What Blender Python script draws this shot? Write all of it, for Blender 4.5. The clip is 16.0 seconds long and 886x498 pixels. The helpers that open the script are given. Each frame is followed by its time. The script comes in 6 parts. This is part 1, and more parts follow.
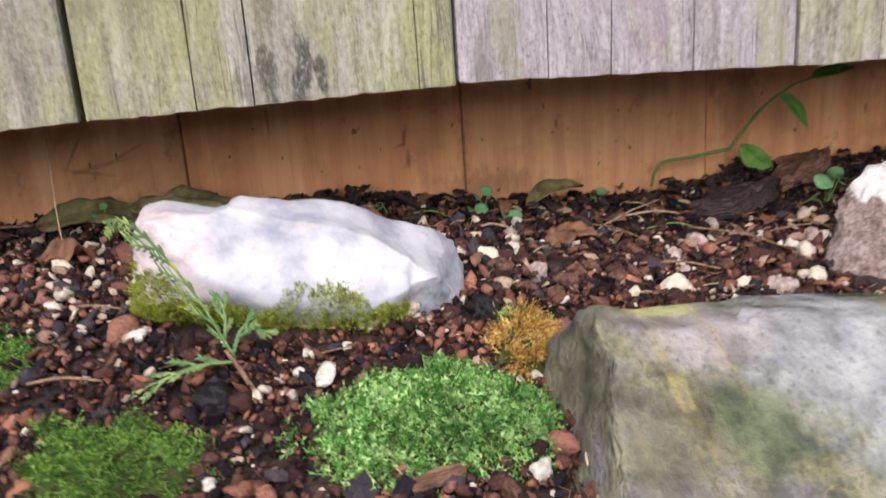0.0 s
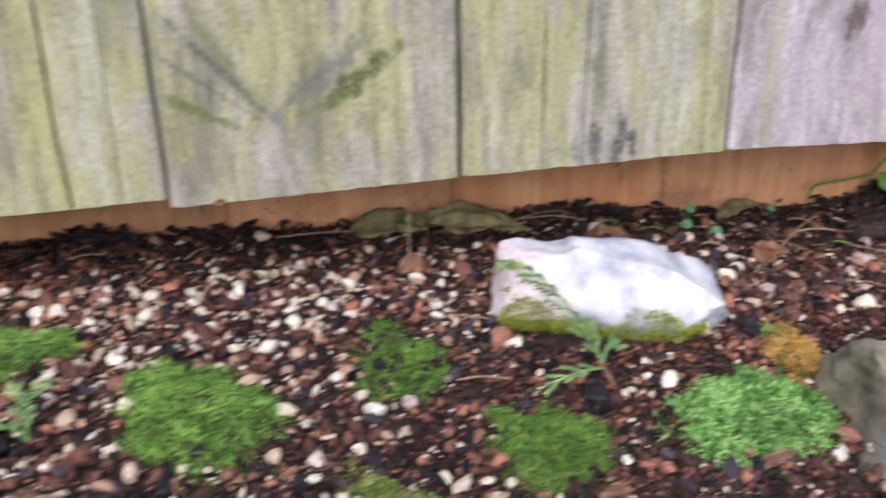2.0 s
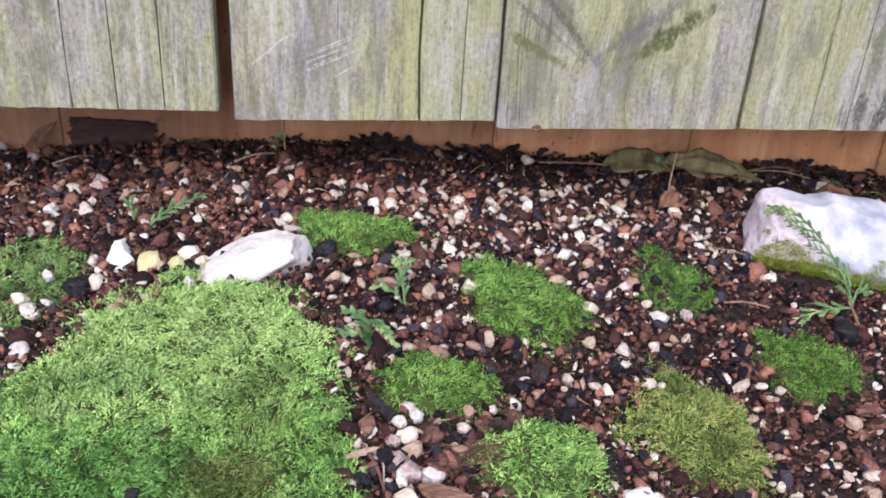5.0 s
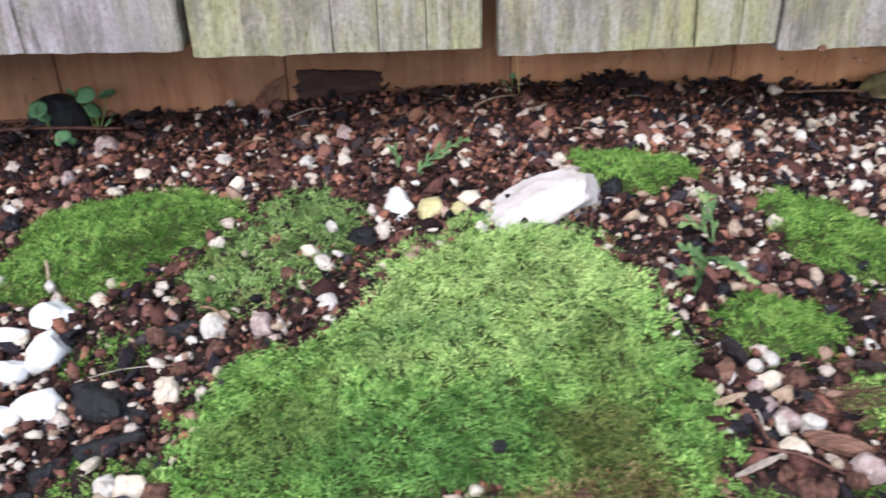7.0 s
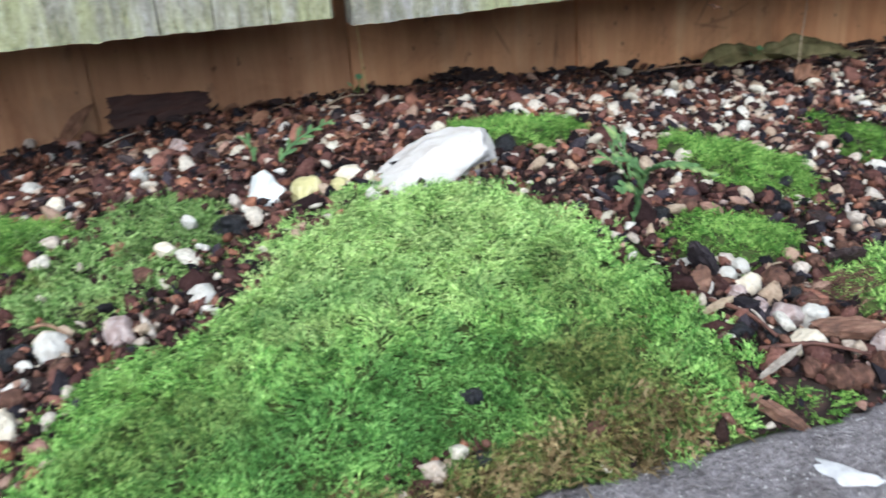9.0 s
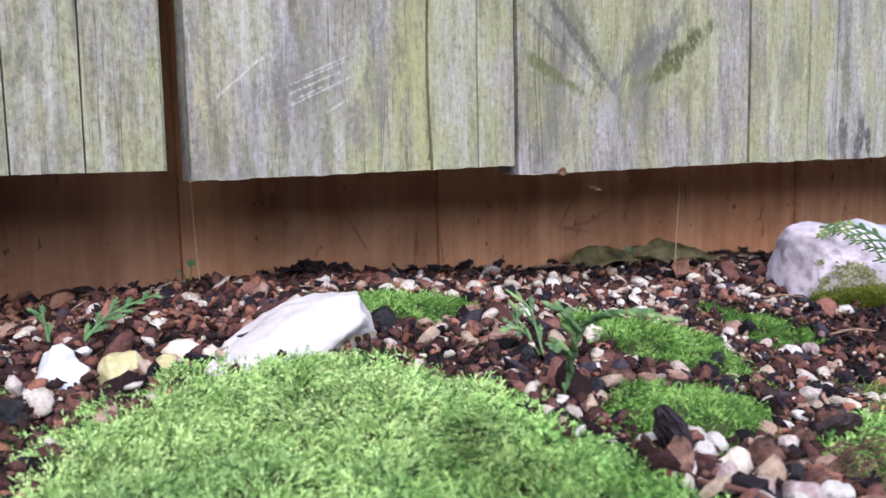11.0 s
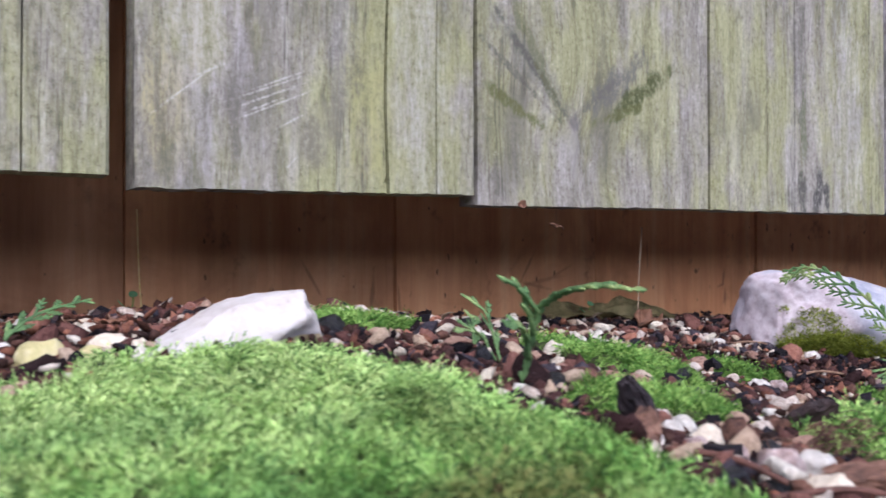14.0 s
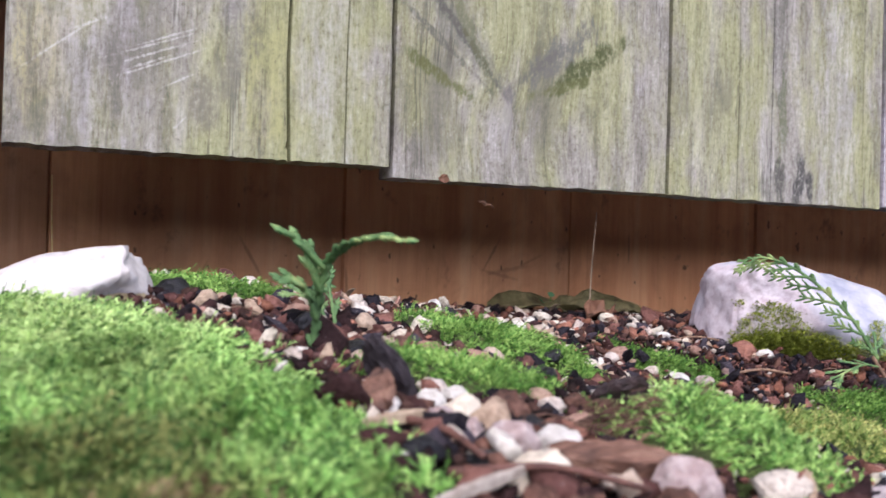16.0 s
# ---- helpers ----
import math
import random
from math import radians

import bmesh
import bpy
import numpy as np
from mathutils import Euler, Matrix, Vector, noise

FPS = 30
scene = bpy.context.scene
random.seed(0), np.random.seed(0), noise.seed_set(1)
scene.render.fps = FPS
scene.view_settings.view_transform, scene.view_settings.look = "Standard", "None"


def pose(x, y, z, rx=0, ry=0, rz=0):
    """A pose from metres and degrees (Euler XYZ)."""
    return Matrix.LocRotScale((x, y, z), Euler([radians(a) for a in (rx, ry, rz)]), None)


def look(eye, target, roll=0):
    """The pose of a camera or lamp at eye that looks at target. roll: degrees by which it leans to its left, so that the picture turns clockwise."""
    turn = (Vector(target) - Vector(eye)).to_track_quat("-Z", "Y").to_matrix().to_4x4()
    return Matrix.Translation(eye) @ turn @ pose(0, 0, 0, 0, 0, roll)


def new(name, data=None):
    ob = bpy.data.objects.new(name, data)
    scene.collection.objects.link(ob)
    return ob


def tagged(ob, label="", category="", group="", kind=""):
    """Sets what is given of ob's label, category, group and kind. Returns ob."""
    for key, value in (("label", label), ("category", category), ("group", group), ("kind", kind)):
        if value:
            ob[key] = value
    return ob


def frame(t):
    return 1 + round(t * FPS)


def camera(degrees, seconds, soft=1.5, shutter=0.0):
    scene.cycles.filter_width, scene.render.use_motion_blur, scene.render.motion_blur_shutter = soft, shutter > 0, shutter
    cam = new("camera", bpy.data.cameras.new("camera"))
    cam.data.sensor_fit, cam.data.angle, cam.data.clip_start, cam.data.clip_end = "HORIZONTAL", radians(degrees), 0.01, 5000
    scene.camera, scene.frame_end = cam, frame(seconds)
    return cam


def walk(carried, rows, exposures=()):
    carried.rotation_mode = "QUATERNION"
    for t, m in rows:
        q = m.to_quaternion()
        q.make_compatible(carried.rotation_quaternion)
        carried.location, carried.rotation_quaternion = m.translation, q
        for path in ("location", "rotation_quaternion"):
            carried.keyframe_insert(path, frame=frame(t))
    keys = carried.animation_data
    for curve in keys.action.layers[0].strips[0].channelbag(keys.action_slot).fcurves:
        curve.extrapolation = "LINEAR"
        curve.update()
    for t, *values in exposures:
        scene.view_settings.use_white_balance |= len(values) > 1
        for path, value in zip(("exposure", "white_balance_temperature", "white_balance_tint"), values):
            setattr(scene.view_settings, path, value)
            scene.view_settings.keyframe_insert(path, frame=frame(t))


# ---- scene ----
cam = camera(52.75, 16.0, 1.5, 0.5)
cam.data.dof.use_dof, cam.data.dof.focus_distance, cam.data.dof.aperture_fstop = True, 0.33, 30.0
PATH = [
    (0, (0.06613, -0.35079, 0.12561), (0.10122, -0.16317, 0.06587), -4.04),
    (0.5, (0.03367, -0.37373, 0.16448), (0.08108, -0.19100, 0.09844), -2.18),
    (1, (-0.00897, -0.37842, 0.18425), (0.04480, -0.19946, 0.11296), -1.17),
    (1.5, (-0.05596, -0.39870, 0.20942), (-0.00139, -0.22216, 0.13290), -1.08),
    (2, (-0.10338, -0.40317, 0.22161), (-0.06211, -0.22417, 0.14250), -1.15),
    (2.5, (-0.15951, -0.42484, 0.21896), (-0.13226, -0.24461, 0.13666), -1.18),
    (3, (-0.18494, -0.42553, 0.22557), (-0.16232, -0.24606, 0.14026), -0.50),
    (3.2, (-0.19502, -0.43009, 0.22498), (-0.17313, -0.25077, 0.13915), -0.09),
    (5.3, (-0.23370, -0.45243, 0.24368), (-0.20908, -0.27805, 0.14888), 3.75),
    (5.5, (-0.24225, -0.44880, 0.23740), (-0.21750, -0.27550, 0.14068), 3.35),
    (6, (-0.27394, -0.44095, 0.22336), (-0.25383, -0.26820, 0.12460), 1.70),
    (6.5, (-0.29670, -0.43300, 0.22277), (-0.28450, -0.25963, 0.12382), 0.16),
    (7, (-0.31661, -0.42689, 0.21928), (-0.31265, -0.25355, 0.11960), -1.78),
    (7.5, (-0.33916, -0.42026, 0.20817), (-0.34144, -0.24731, 0.10777), -3.11),
    (8, (-0.35270, -0.41603, 0.18851), (-0.35500, -0.24277, 0.08864), -4.36),
    (8.5, (-0.34994, -0.40802, 0.16848), (-0.32761, -0.23081, 0.07850), -3.18),
    (9, (-0.35169, -0.39240, 0.13988), (-0.30239, -0.21458, 0.06273), -3.90),
    (9.5, (-0.35157, -0.38122, 0.12772), (-0.28450, -0.20546, 0.05983), -3.25),
    (10, (-0.34514, -0.35971, 0.11791), (-0.26440, -0.18408, 0.06657), -2.56),
    (12.5, (-0.35385, -0.30553, 0.06119), (-0.25491, -0.13174, 0.05849), -1.08),
    (13, (-0.35278, -0.30739, 0.05842), (-0.25404, -0.13347, 0.05899), -0.89),
    (13.5, (-0.35090, -0.31044, 0.06111), (-0.25174, -0.13676, 0.06243), -0.36),
    (14, (-0.34007, -0.31491, 0.05777), (-0.23877, -0.14247, 0.05936), -0.16),
    (14.5, (-0.31487, -0.32389, 0.05763), (-0.21562, -0.15026, 0.05843), 0.57),
    (15, (-0.28085, -0.32590, 0.06080), (-0.18619, -0.14972, 0.06183), 1.84),
    (15.5, (-0.26897, -0.32826, 0.05267), (-0.17925, -0.14954, 0.05567), 1.99),
    (16, (-0.27146, -0.32611, 0.04611), (-0.18496, -0.14581, 0.04915), 1.66),
]
EXPOSURES = [(0, 0.82, 6400, 13), (1.5, 0.84, 6150, 12), (2, 0.94, 6000, 13), (2.5, 0.94, 5820, 17), (5.5, 0.90, 5720, 17), (6.5, 0.87, 5750, 14), (8, 0.84, 5750, 8), (8.5, 0.83, 5620, 2), (9.5, 0.90, 5430, 3), (10, 0.89, 5480, 10), (12.5, 0.86, 5450, 20), (13, 0.83, 5450, 20), (13.5, 0.71, 5500, 18.5), (14, 0.68, 5560, 19), (15, 0.75, 5640, 19), (16, 0.84, 5760, 19)]
walk(cam, [(t, look(eye, target, roll)) for t, eye, target, roll in PATH], EXPOSURES)

# ---- world, sun and exposure ----
world = bpy.data.worlds.new("overcast_sky")
scene.world = world
world.use_nodes = True
wn, wl = world.node_tree.nodes, world.node_tree.links
sky = wn.new("ShaderNodeTexSky")
sky.sky_type, sky.sun_disc = "NISHITA", False
sky.sun_elevation, sky.sun_rotation = radians(44), radians(198)
sky.air_density, sky.dust_density, sky.ozone_density = 1.0, 4.0, 1.0
wn["Background"].inputs["Strength"].default_value = 0.13
wl.new(sky.outputs["Color"], wn["Background"].inputs["Color"])
sun = new("sun", bpy.data.lights.new("sun", "SUN"))
sun.data.energy, sun.data.angle, sun.data.color = 1.55, radians(75), (1.0, 0.95, 0.89)
sun.matrix_world = look((-0.5, -1.45, 1.48), (0, 0, 0))


# ---- materials ----
class Graph:
    """A material's node graph, with short calls."""

    def __init__(self, name):
        self.mat = bpy.data.materials.new(name)
        self.mat.use_nodes = True
        self.n, self.l = self.mat.node_tree.nodes, self.mat.node_tree.links
        self.bsdf = self.n["Principled BSDF"]
        self.out = self.n["Material Output"]
        self.bsdf.inputs["Specular IOR Level"].default_value = 0.35

    def put(self, socket, value):
        if isinstance(value, bpy.types.NodeSocket):
            self.l.new(value, socket)
        elif isinstance(value, (tuple, list)) and len(value) == 3 and socket.type == "RGBA":
            socket.default_value = (*value, 1)
        else:
            socket.default_value = value

    def coords(self, scale=(1, 1, 1), place=(0, 0, 0), turn=(0, 0, 0)):
        tc, mp = self.n.new("ShaderNodeTexCoord"), self.n.new("ShaderNodeMapping")
        self.l.new(tc.outputs["Object"], mp.inputs["Vector"])
        mp.inputs["Scale"].default_value, mp.inputs["Location"].default_value = scale, place
        mp.inputs["Rotation"].default_value = [radians(a) for a in turn]
        return mp.outputs["Vector"]

    def noise(self, scale, vec=None, detail=4, rough=0.55, distort=0.0):
        t = self.n.new("ShaderNodeTexNoise")
        self.put(t.inputs["Vector"], vec if vec is not None else self.coords())
        for key, value in (("Scale", scale), ("Detail", detail), ("Roughness", rough), ("Distortion", distort)):
            t.inputs[key].default_value = value
        return t.outputs["Fac"]

    def ramp(self, fac, stops):
        r = self.n.new("ShaderNodeValToRGB")
        e = r.color_ramp.elements
        while len(e) < len(stops):
            e.new(0.5)
        for el, (at, col) in zip(e, stops):
            el.position, el.color = at, (*((col,) * 3 if isinstance(col, float) else col), 1)
        self.put(r.inputs["Fac"], fac)
        return r.outputs["Color"]

    def step(self, fac, lo, hi, a=0.0, b=1.0):
        m = self.n.new("ShaderNodeMapRange")
        m.interpolation_type = "SMOOTHSTEP"
        for key, value in (("Value", fac), ("From Min", lo), ("From Max", hi), ("To Min", a), ("To Max", b)):
            self.put(m.inputs[key], value)
        return m.outputs["Result"]

    def math(self, op, a, b=0.0):
        m = self.n.new("ShaderNodeMath")
        m.operation = op
        self.put(m.inputs[0], a)
        self.put(m.inputs[1], b)
        return m.outputs[0]

    def vec(self, op, a, b=(0, 0, 0)):
        m = self.n.new("ShaderNodeVectorMath")
        m.operation = op
        self.put(m.inputs[0], a)
        self.put(m.inputs[1], b)
        return m.outputs["Value"] if op == "LENGTH" else m.outputs["Vector"]

    def mix(self, fac, a, b, kind="MIX"):
        m = self.n.new("ShaderNodeMix")
        m.data_type, m.blend_type = "RGBA", kind
        self.put(m.inputs[0], fac)
        self.put(m.inputs[6], a)
        self.put(m.inputs[7], b)
        return m.outputs[2]

    def island(self):
        return self.n.new("ShaderNodeNewGeometry").outputs["Random Per Island"]

    def blot(self, centre, radii, soft=0.5, ragged=0.35, scale=90, stretch=(1, 1, 0.4), along=0):
        """An oval patch with a ragged rim, 1 inside and 0 outside; along: the direction of its first radius, in degrees from x towards z."""
        r = self.n.new("ShaderNodeVectorRotate")
        r.rotation_type = "Y_AXIS"
        self.put(r.inputs["Vector"], self.vec("SUBTRACT", self.coords(), centre))
        r.inputs["Angle"].default_value = radians(along)
        v = self.vec("DIVIDE", r.outputs[0], radii)
        rag = self.math("MULTIPLY", self.math("SUBTRACT", self.noise(scale, self.coords(stretch)), 0.5), ragged * 4)
        return self.step(self.math("ADD", self.vec("LENGTH", v), rag), 1 + soft / 2, 1 - soft / 2)

    def done(self, color, rough=0.8, bump=None, strength=0.3, distance=0.001):
        self.put(self.bsdf.inputs["Base Color"], color)
        self.put(self.bsdf.inputs["Roughness"], rough)
        if bump is not None:
            b = self.n.new("ShaderNodeBump")
            b.inputs["Strength"].default_value, b.inputs["Distance"].default_value = strength, distance
            self.put(b.inputs["Height"], bump)
            self.l.new(b.outputs["Normal"], self.bsdf.inputs["Normal"])
        return self.mat

    def thin(self, share=0.35):
        """Lets a share of the light through, as a leaf does."""
        tr, mx = self.n.new("ShaderNodeBsdfTranslucent"), self.n.new("ShaderNodeMixShader")
        src = self.bsdf.inputs["Base Color"]
        if src.is_linked:
            self.l.new(src.links[0].from_socket, tr.inputs["Color"])
        else:
            tr.inputs["Color"].default_value = src.default_value
        mx.inputs[0].default_value = share
        self.l.new(self.bsdf.outputs[0], mx.inputs[1])
        self.l.new(tr.outputs[0], mx.inputs[2])
        self.l.new(mx.outputs[0], self.out.inputs["Surface"])
        return self.mat


# pale scratches on one board: x, z, half length, direction
SCRATCHES = [(-0.2603, 0.1164, 0.0139, 40), (-0.2307, 0.1193, 0.0161, 22), (-0.2303, 0.1164, 0.0127, 23), (-0.2278, 0.1133, 0.0134, 24), (-0.2313, 0.1131, 0.0076, 24), (-0.2204, 0.1082, 0.0052, 29), (-0.22, 0.0929, 0.0029, 49), (-0.2501, 0.1246, 0.0065, 27), (-0.2244, 0.1233, 0.0104, 23)]


def board_material(name, seed, algae=0.5, lilac=0.3, blots=(), knot=None, scratched=False, bleached=0.4):
    """Weathered grey fence board with green algae, lilac bleached streaks and dark stains."""
    g = Graph(name)
    off = (seed * 3.1, seed * 1.7, seed * 2.3)
    spread = g.coords((1, 1, 1), off)
    if knot:
        d = g.vec("SUBTRACT", g.coords(), (knot[0], 0, knot[1]))
        near = g.step(g.vec("LENGTH", g.vec("DIVIDE", d, (0.05, 1, 0.06))), 1.0, 0.0)
        sep = g.n.new("ShaderNodeSeparateXYZ")
        g.put(sep.inputs[0], d)
        comb = g.n.new("ShaderNodeCombineXYZ")
        g.put(comb.inputs[0], g.math("MULTIPLY", g.math("SUBTRACT", g.math("ABSOLUTE", sep.outputs[0]), sep.outputs[2]), g.math("MULTIPLY", near, 0.25)))
        spread = g.vec("ADD", spread, comb.outputs[0])
    fine = g.noise(1.0, g.vec("MULTIPLY", spread, (900, 60, 120)), 7, 0.75)
    grain = g.noise(1.0, g.vec("MULTIPLY", spread, (150, 20, 16)), 8, 0.76)
    pit = g.noise(1.0, g.vec("MULTIPLY", spread, (520, 200, 360)), 6, 0.75)
    mid = g.math("ADD", g.math("MULTIPLY", grain, 0.52), g.math("ADD", g.math("MULTIPLY", pit, 0.31), g.math("MULTIPLY", fine, 0.17)))
    wide = g.noise(1.0, g.vec("MULTIPLY", spread, (27, 10, 7)), 6, 0.62)
    blob = g.noise(1.0, g.vec("MULTIPLY", spread, (20, 20, 9)), 6, 0.62, 0.3)
    col = g.ramp(mid, [(0.37, (0.085, 0.078, 0.064)), (0.455, (0.20, 0.188, 0.158)), (0.54, (0.315, 0.30, 0.262)), (0.65, (0.49, 0.475, 0.435))])
    lil = g.step(g.math("ADD", g.math("MULTIPLY", wide, 0.85), g.math("MULTIPLY", mid, 0.25)), 0.60 - 0.20 * lilac, 0.72 - 0.26 * lilac)
    col = g.mix(g.math("MULTIPLY", lil, 0.35 + 0.5 * lilac), col, g.ramp(mid, [(0.36, (0.15, 0.13, 0.15)), (0.48, (0.32, 0.29, 0.33)), (0.64, (0.58, 0.54, 0.61))]))
    streak = g.noise(1.0, g.vec("MULTIPLY", g.vec("ADD", spread, (0.7, 0, 0.3)), (48, 10, 13)), 6, 0.66)
    alg = g.step(g.math("ADD", g.math("MULTIPLY", blob, 0.55), g.math("MULTIPLY", streak, 0.5)), 0.60 - 0.16 * algae, 0.74 - 0.16 * algae)
    col = g.mix(g.math("MULTIPLY", alg, 0.45 + 0.3 * algae), col, g.ramp(mid, [(0.37, (0.13, 0.135, 0.055)), (0.5, (0.285, 0.295, 0.130)), (0.64, (0.43, 0.44, 0.225))]))
    dark = g.step(g.noise(1.0, g.vec("MULTIPLY", g.vec("ADD", spread, (2.2, 0, 1.1)), (60, 9, 20)), 7, 0.72), 0.53, 0.70)
    col = g.mix(g.math("MULTIPLY", dark, 0.75), col, (0.10, 0.095, 0.065))
    hair = g.noise(1.0, g.vec("MULTIPLY", g.vec("ADD", spread, (7.7, 0, 2.9)), (120, 9, 4)), 4, 0.6)
    hair = g.step(g.math("ABSOLUTE", g.math("SUBTRACT", hair, 0.5)), 0.016, 0.005)
    hair = g.math("MULTIPLY", hair, g.step(g.noise(1.0, g.vec("MULTIPLY", g.vec("ADD", spread, (9.1, 0, 4.4)), (50, 9, 18)), 3, 0.6), 0.50, 0.60))
    saw = g.noise(1.0, g.vec("MULTIPLY", spread, (170, 9, 760)), 5, 0.7)
    bleach = g.step(g.noise(1.0, g.vec("MULTIPLY", g.vec("ADD", spread, (5.2, 0, 3.1)), (72, 9, 6)), 6, 0.6), 0.55, 0.72)
    col = g.mix(g.math("MULTIPLY", bleach, bleached), col, g.ramp(mid, [(0.36, (0.34, 0.32, 0.30)), (0.6, (0.64, 0.62, 0.60))]))
    smoke = g.step(g.noise(1.0, g.vec("MULTIPLY", g.vec("ADD", spread, (1.2, 0, 7.1)), (34, 9, 12)), 5, 0.6), 0.52, 0.66)
    col = g.mix(g.math("MULTIPLY", smoke, 0.55), col, (0.13, 0.125, 0.10))
    col = g.mix(g.step(pit, 0.45, 0.33, 0.0, 0.5), col, (0.12, 0.115, 0.075))
    speck = g.noise(1.0, g.vec("MULTIPLY", spread, (900, 300, 700)), 3, 0.6)
    col = g.mix(g.step(speck, 0.64, 0.74, 0.0, 0.55), col, (0.085, 0.080, 0.050))
    col = g.mix(g.step(fine, 0.44, 0.32, 0.0, 0.25), col, (0.13, 0.11, 0.09))
    col = g.mix(g.step(pit, 0.60, 0.72, 0.0, 0.3), col, (0.66, 0.65, 0.60))
    col = g.mix(g.step(saw, 0.56, 0.72, 0.0, 0.16), col, (0.10, 0.098, 0.065))
    col = g.mix(g.math("MULTIPLY", hair, 0.5), col, (0.06, 0.054, 0.042))
    for centre, radii, along, tone, amount in blots:
        m = g.blot((centre[0], 0, centre[1]), (radii[0], 1, radii[1]), 0.85, 0.85, 190, (1, 1, 0.35), along)
        keep = g.step(mid, 0.43, 0.58, 0.15, 1.0) if tone[0] > 0.35 else g.step(pit, 0.62, 0.46, 0.5, 1.0)
        col = g.mix(g.math("MULTIPLY", m, g.math("MULTIPLY", keep, amount)), col, tone)
    if knot:
        eye = g.blot((knot[0], 0, knot[1]), (0.0028, 1, 0.0032), 0.9, 0.5, 300)
        col = g.mix(g.math("MULTIPLY", eye, 0.65), col, (0.12, 0.105, 0.11))
    if scratched:
        for x, z, half, along in SCRATCHES:
            m = g.blot((x, 0, z), (half * 0.85, 1, 0.00038), 1.5, 1.0, 600, (1, 1, 1), along)
            m = g.math("MULTIPLY", m, g.step(mid, 0.42, 0.56, 0.1, 0.55))
            col = g.mix(m, col, (0.60, 0.59, 0.56))
    height = g.math("ADD", g.math("MULTIPLY", fine, 0.5), g.math("ADD", g.math("MULTIPLY", mid, 0.7), g.math("ADD", g.math("MULTIPLY", pit, 0.5), g.math("MULTIPLY", saw, 0.25))))
    height = g.math("SUBTRACT", height, g.math("MULTIPLY", hair, 0.3))
    return g.done(col, 0.88, height, 0.6, 0.0010)


# knots, scars, stains and, at x 0.33, a painted shade on the back boards: x, z, half sizes, direction, strength
CEDAR_MARKS = [(0.1366, 0.0415, 0.0060, 0.0011, 80, 0.8), (0.1345, 0.0375, 0.0030, 0.0010, 20, 0.7), (0.2212, 0.0406, 0.0018, 0.0011, 90, 0.9), (0.2190, 0.0360, 0.0010, 0.0008, 0, 0.7), (0.4130, 0.0310, 0.0030, 0.0008, 90, 0.8), (0.3300, 0.0400, 0.0180, 0.0120, 90, 0.45),
               (0.1800, 0.0090, 0.0240, 0.0110, 0, 0.6), (-0.0300, 0.0500, 0.0080, 0.0007, 60, 0.6), (-0.0180, 0.0430, 0.0120, 0.0012, 10, 0.45), (-0.0230, 0.0400, 0.0100, 0.0010, -12, 0.5), (-0.0050, 0.0480, 0.0070, 0.0008, 25, 0.4), (-0.1305, 0.0380, 0.0100, 0.0011, 85, 0.75),
               (-0.1650, 0.0460, 0.0090, 0.0008, 120, 0.6), (-0.1880, 0.0390, 0.0040, 0.0008, 70, 0.5), (0.0666, 0.0580, 0.0080, 0.0006, 90, 0.6), (0.1382, 0.0300, 0.0070, 0.0009, 90, 0.55), (-0.1150, 0.0340, 0.0090, 0.0009, 95, 0.6), (-0.4200, 0.0300, 0.0220, 0.0140, 20, 0.5)]


def back_board_material(name, umber):
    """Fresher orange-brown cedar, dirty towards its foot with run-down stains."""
    g = Graph(name)
    spread = g.coords()
    fine = g.noise(1.0, g.vec("MULTIPLY", spread, (700, 60, 22)), 6, 0.6)
    mid = g.noise(1.0, g.vec("MULTIPLY", spread, (90, 20, 7)), 4, 0.6)
    tone = g.n.new("ShaderNodeObjectInfo").outputs["Random"]
    col = g.ramp(mid, [(0.3, (0.57, 0.245, 0.108)), (0.55, (0.72, 0.355, 0.165)), (0.75, (0.78, 0.46, 0.245))])
    col = g.mix(g.math("MULTIPLY", tone, 0.35), col, (0.58, 0.37, 0.21))
    col = g.mix(g.step(fine, 0.5, 0.3, 0.0, 0.14), col, (0.14, 0.065, 0.03))
    smear = g.step(g.noise(1.0, g.vec("MULTIPLY", spread, (22, 10, 16)), 5, 0.6, 0.5), 0.48, 0.66)
    col = g.mix(g.math("MULTIPLY", smear, 0.4), col, (0.27, 0.125, 0.06))
    stain = g.step(g.noise(1.0, g.vec("MULTIPLY", spread, (45, 10, 30)), 5, 0.65), 0.60, 0.72)
    col = g.mix(g.math("MULTIPLY", stain, 0.55), col, (0.10, 0.055, 0.03))
    cloud = g.step(g.noise(1.0, g.vec("MULTIPLY", g.vec("ADD", spread, (3, 1, 2)), (34, 10, 40)), 6, 0.7, 0.8), 0.50, 0.68)
    col = g.mix(g.math("MULTIPLY", cloud, 0.22), col, (0.36, 0.15, 0.055))
    for x, z, a, b, along, amount in CEDAR_MARKS:
        col = g.mix(g.math("MULTIPLY", g.blot((x, 0.1155, z), (a, 1, b), 1.2, 0.6, 240, (1, 1, 0.5), along), amount * 0.7), col, (0.085, 0.042, 0.025))
    spots = g.step(g.noise(230, g.vec("MULTIPLY", spread, (1, 1, 0.5)), 2, 0.5), 0.70, 0.76)
    col = g.mix(g.math("MULTIPLY", spots, 0.7), col, (0.05, 0.03, 0.02))
    # mixes in a darker brown by the given share
    col = g.mix(umber, col, g.ramp(mid, [(0.3, (0.10, 0.055, 0.035)), (0.7, (0.22, 0.125, 0.08))]))
    return g.done(col, 0.75, fine, 0.15, 0.0008)


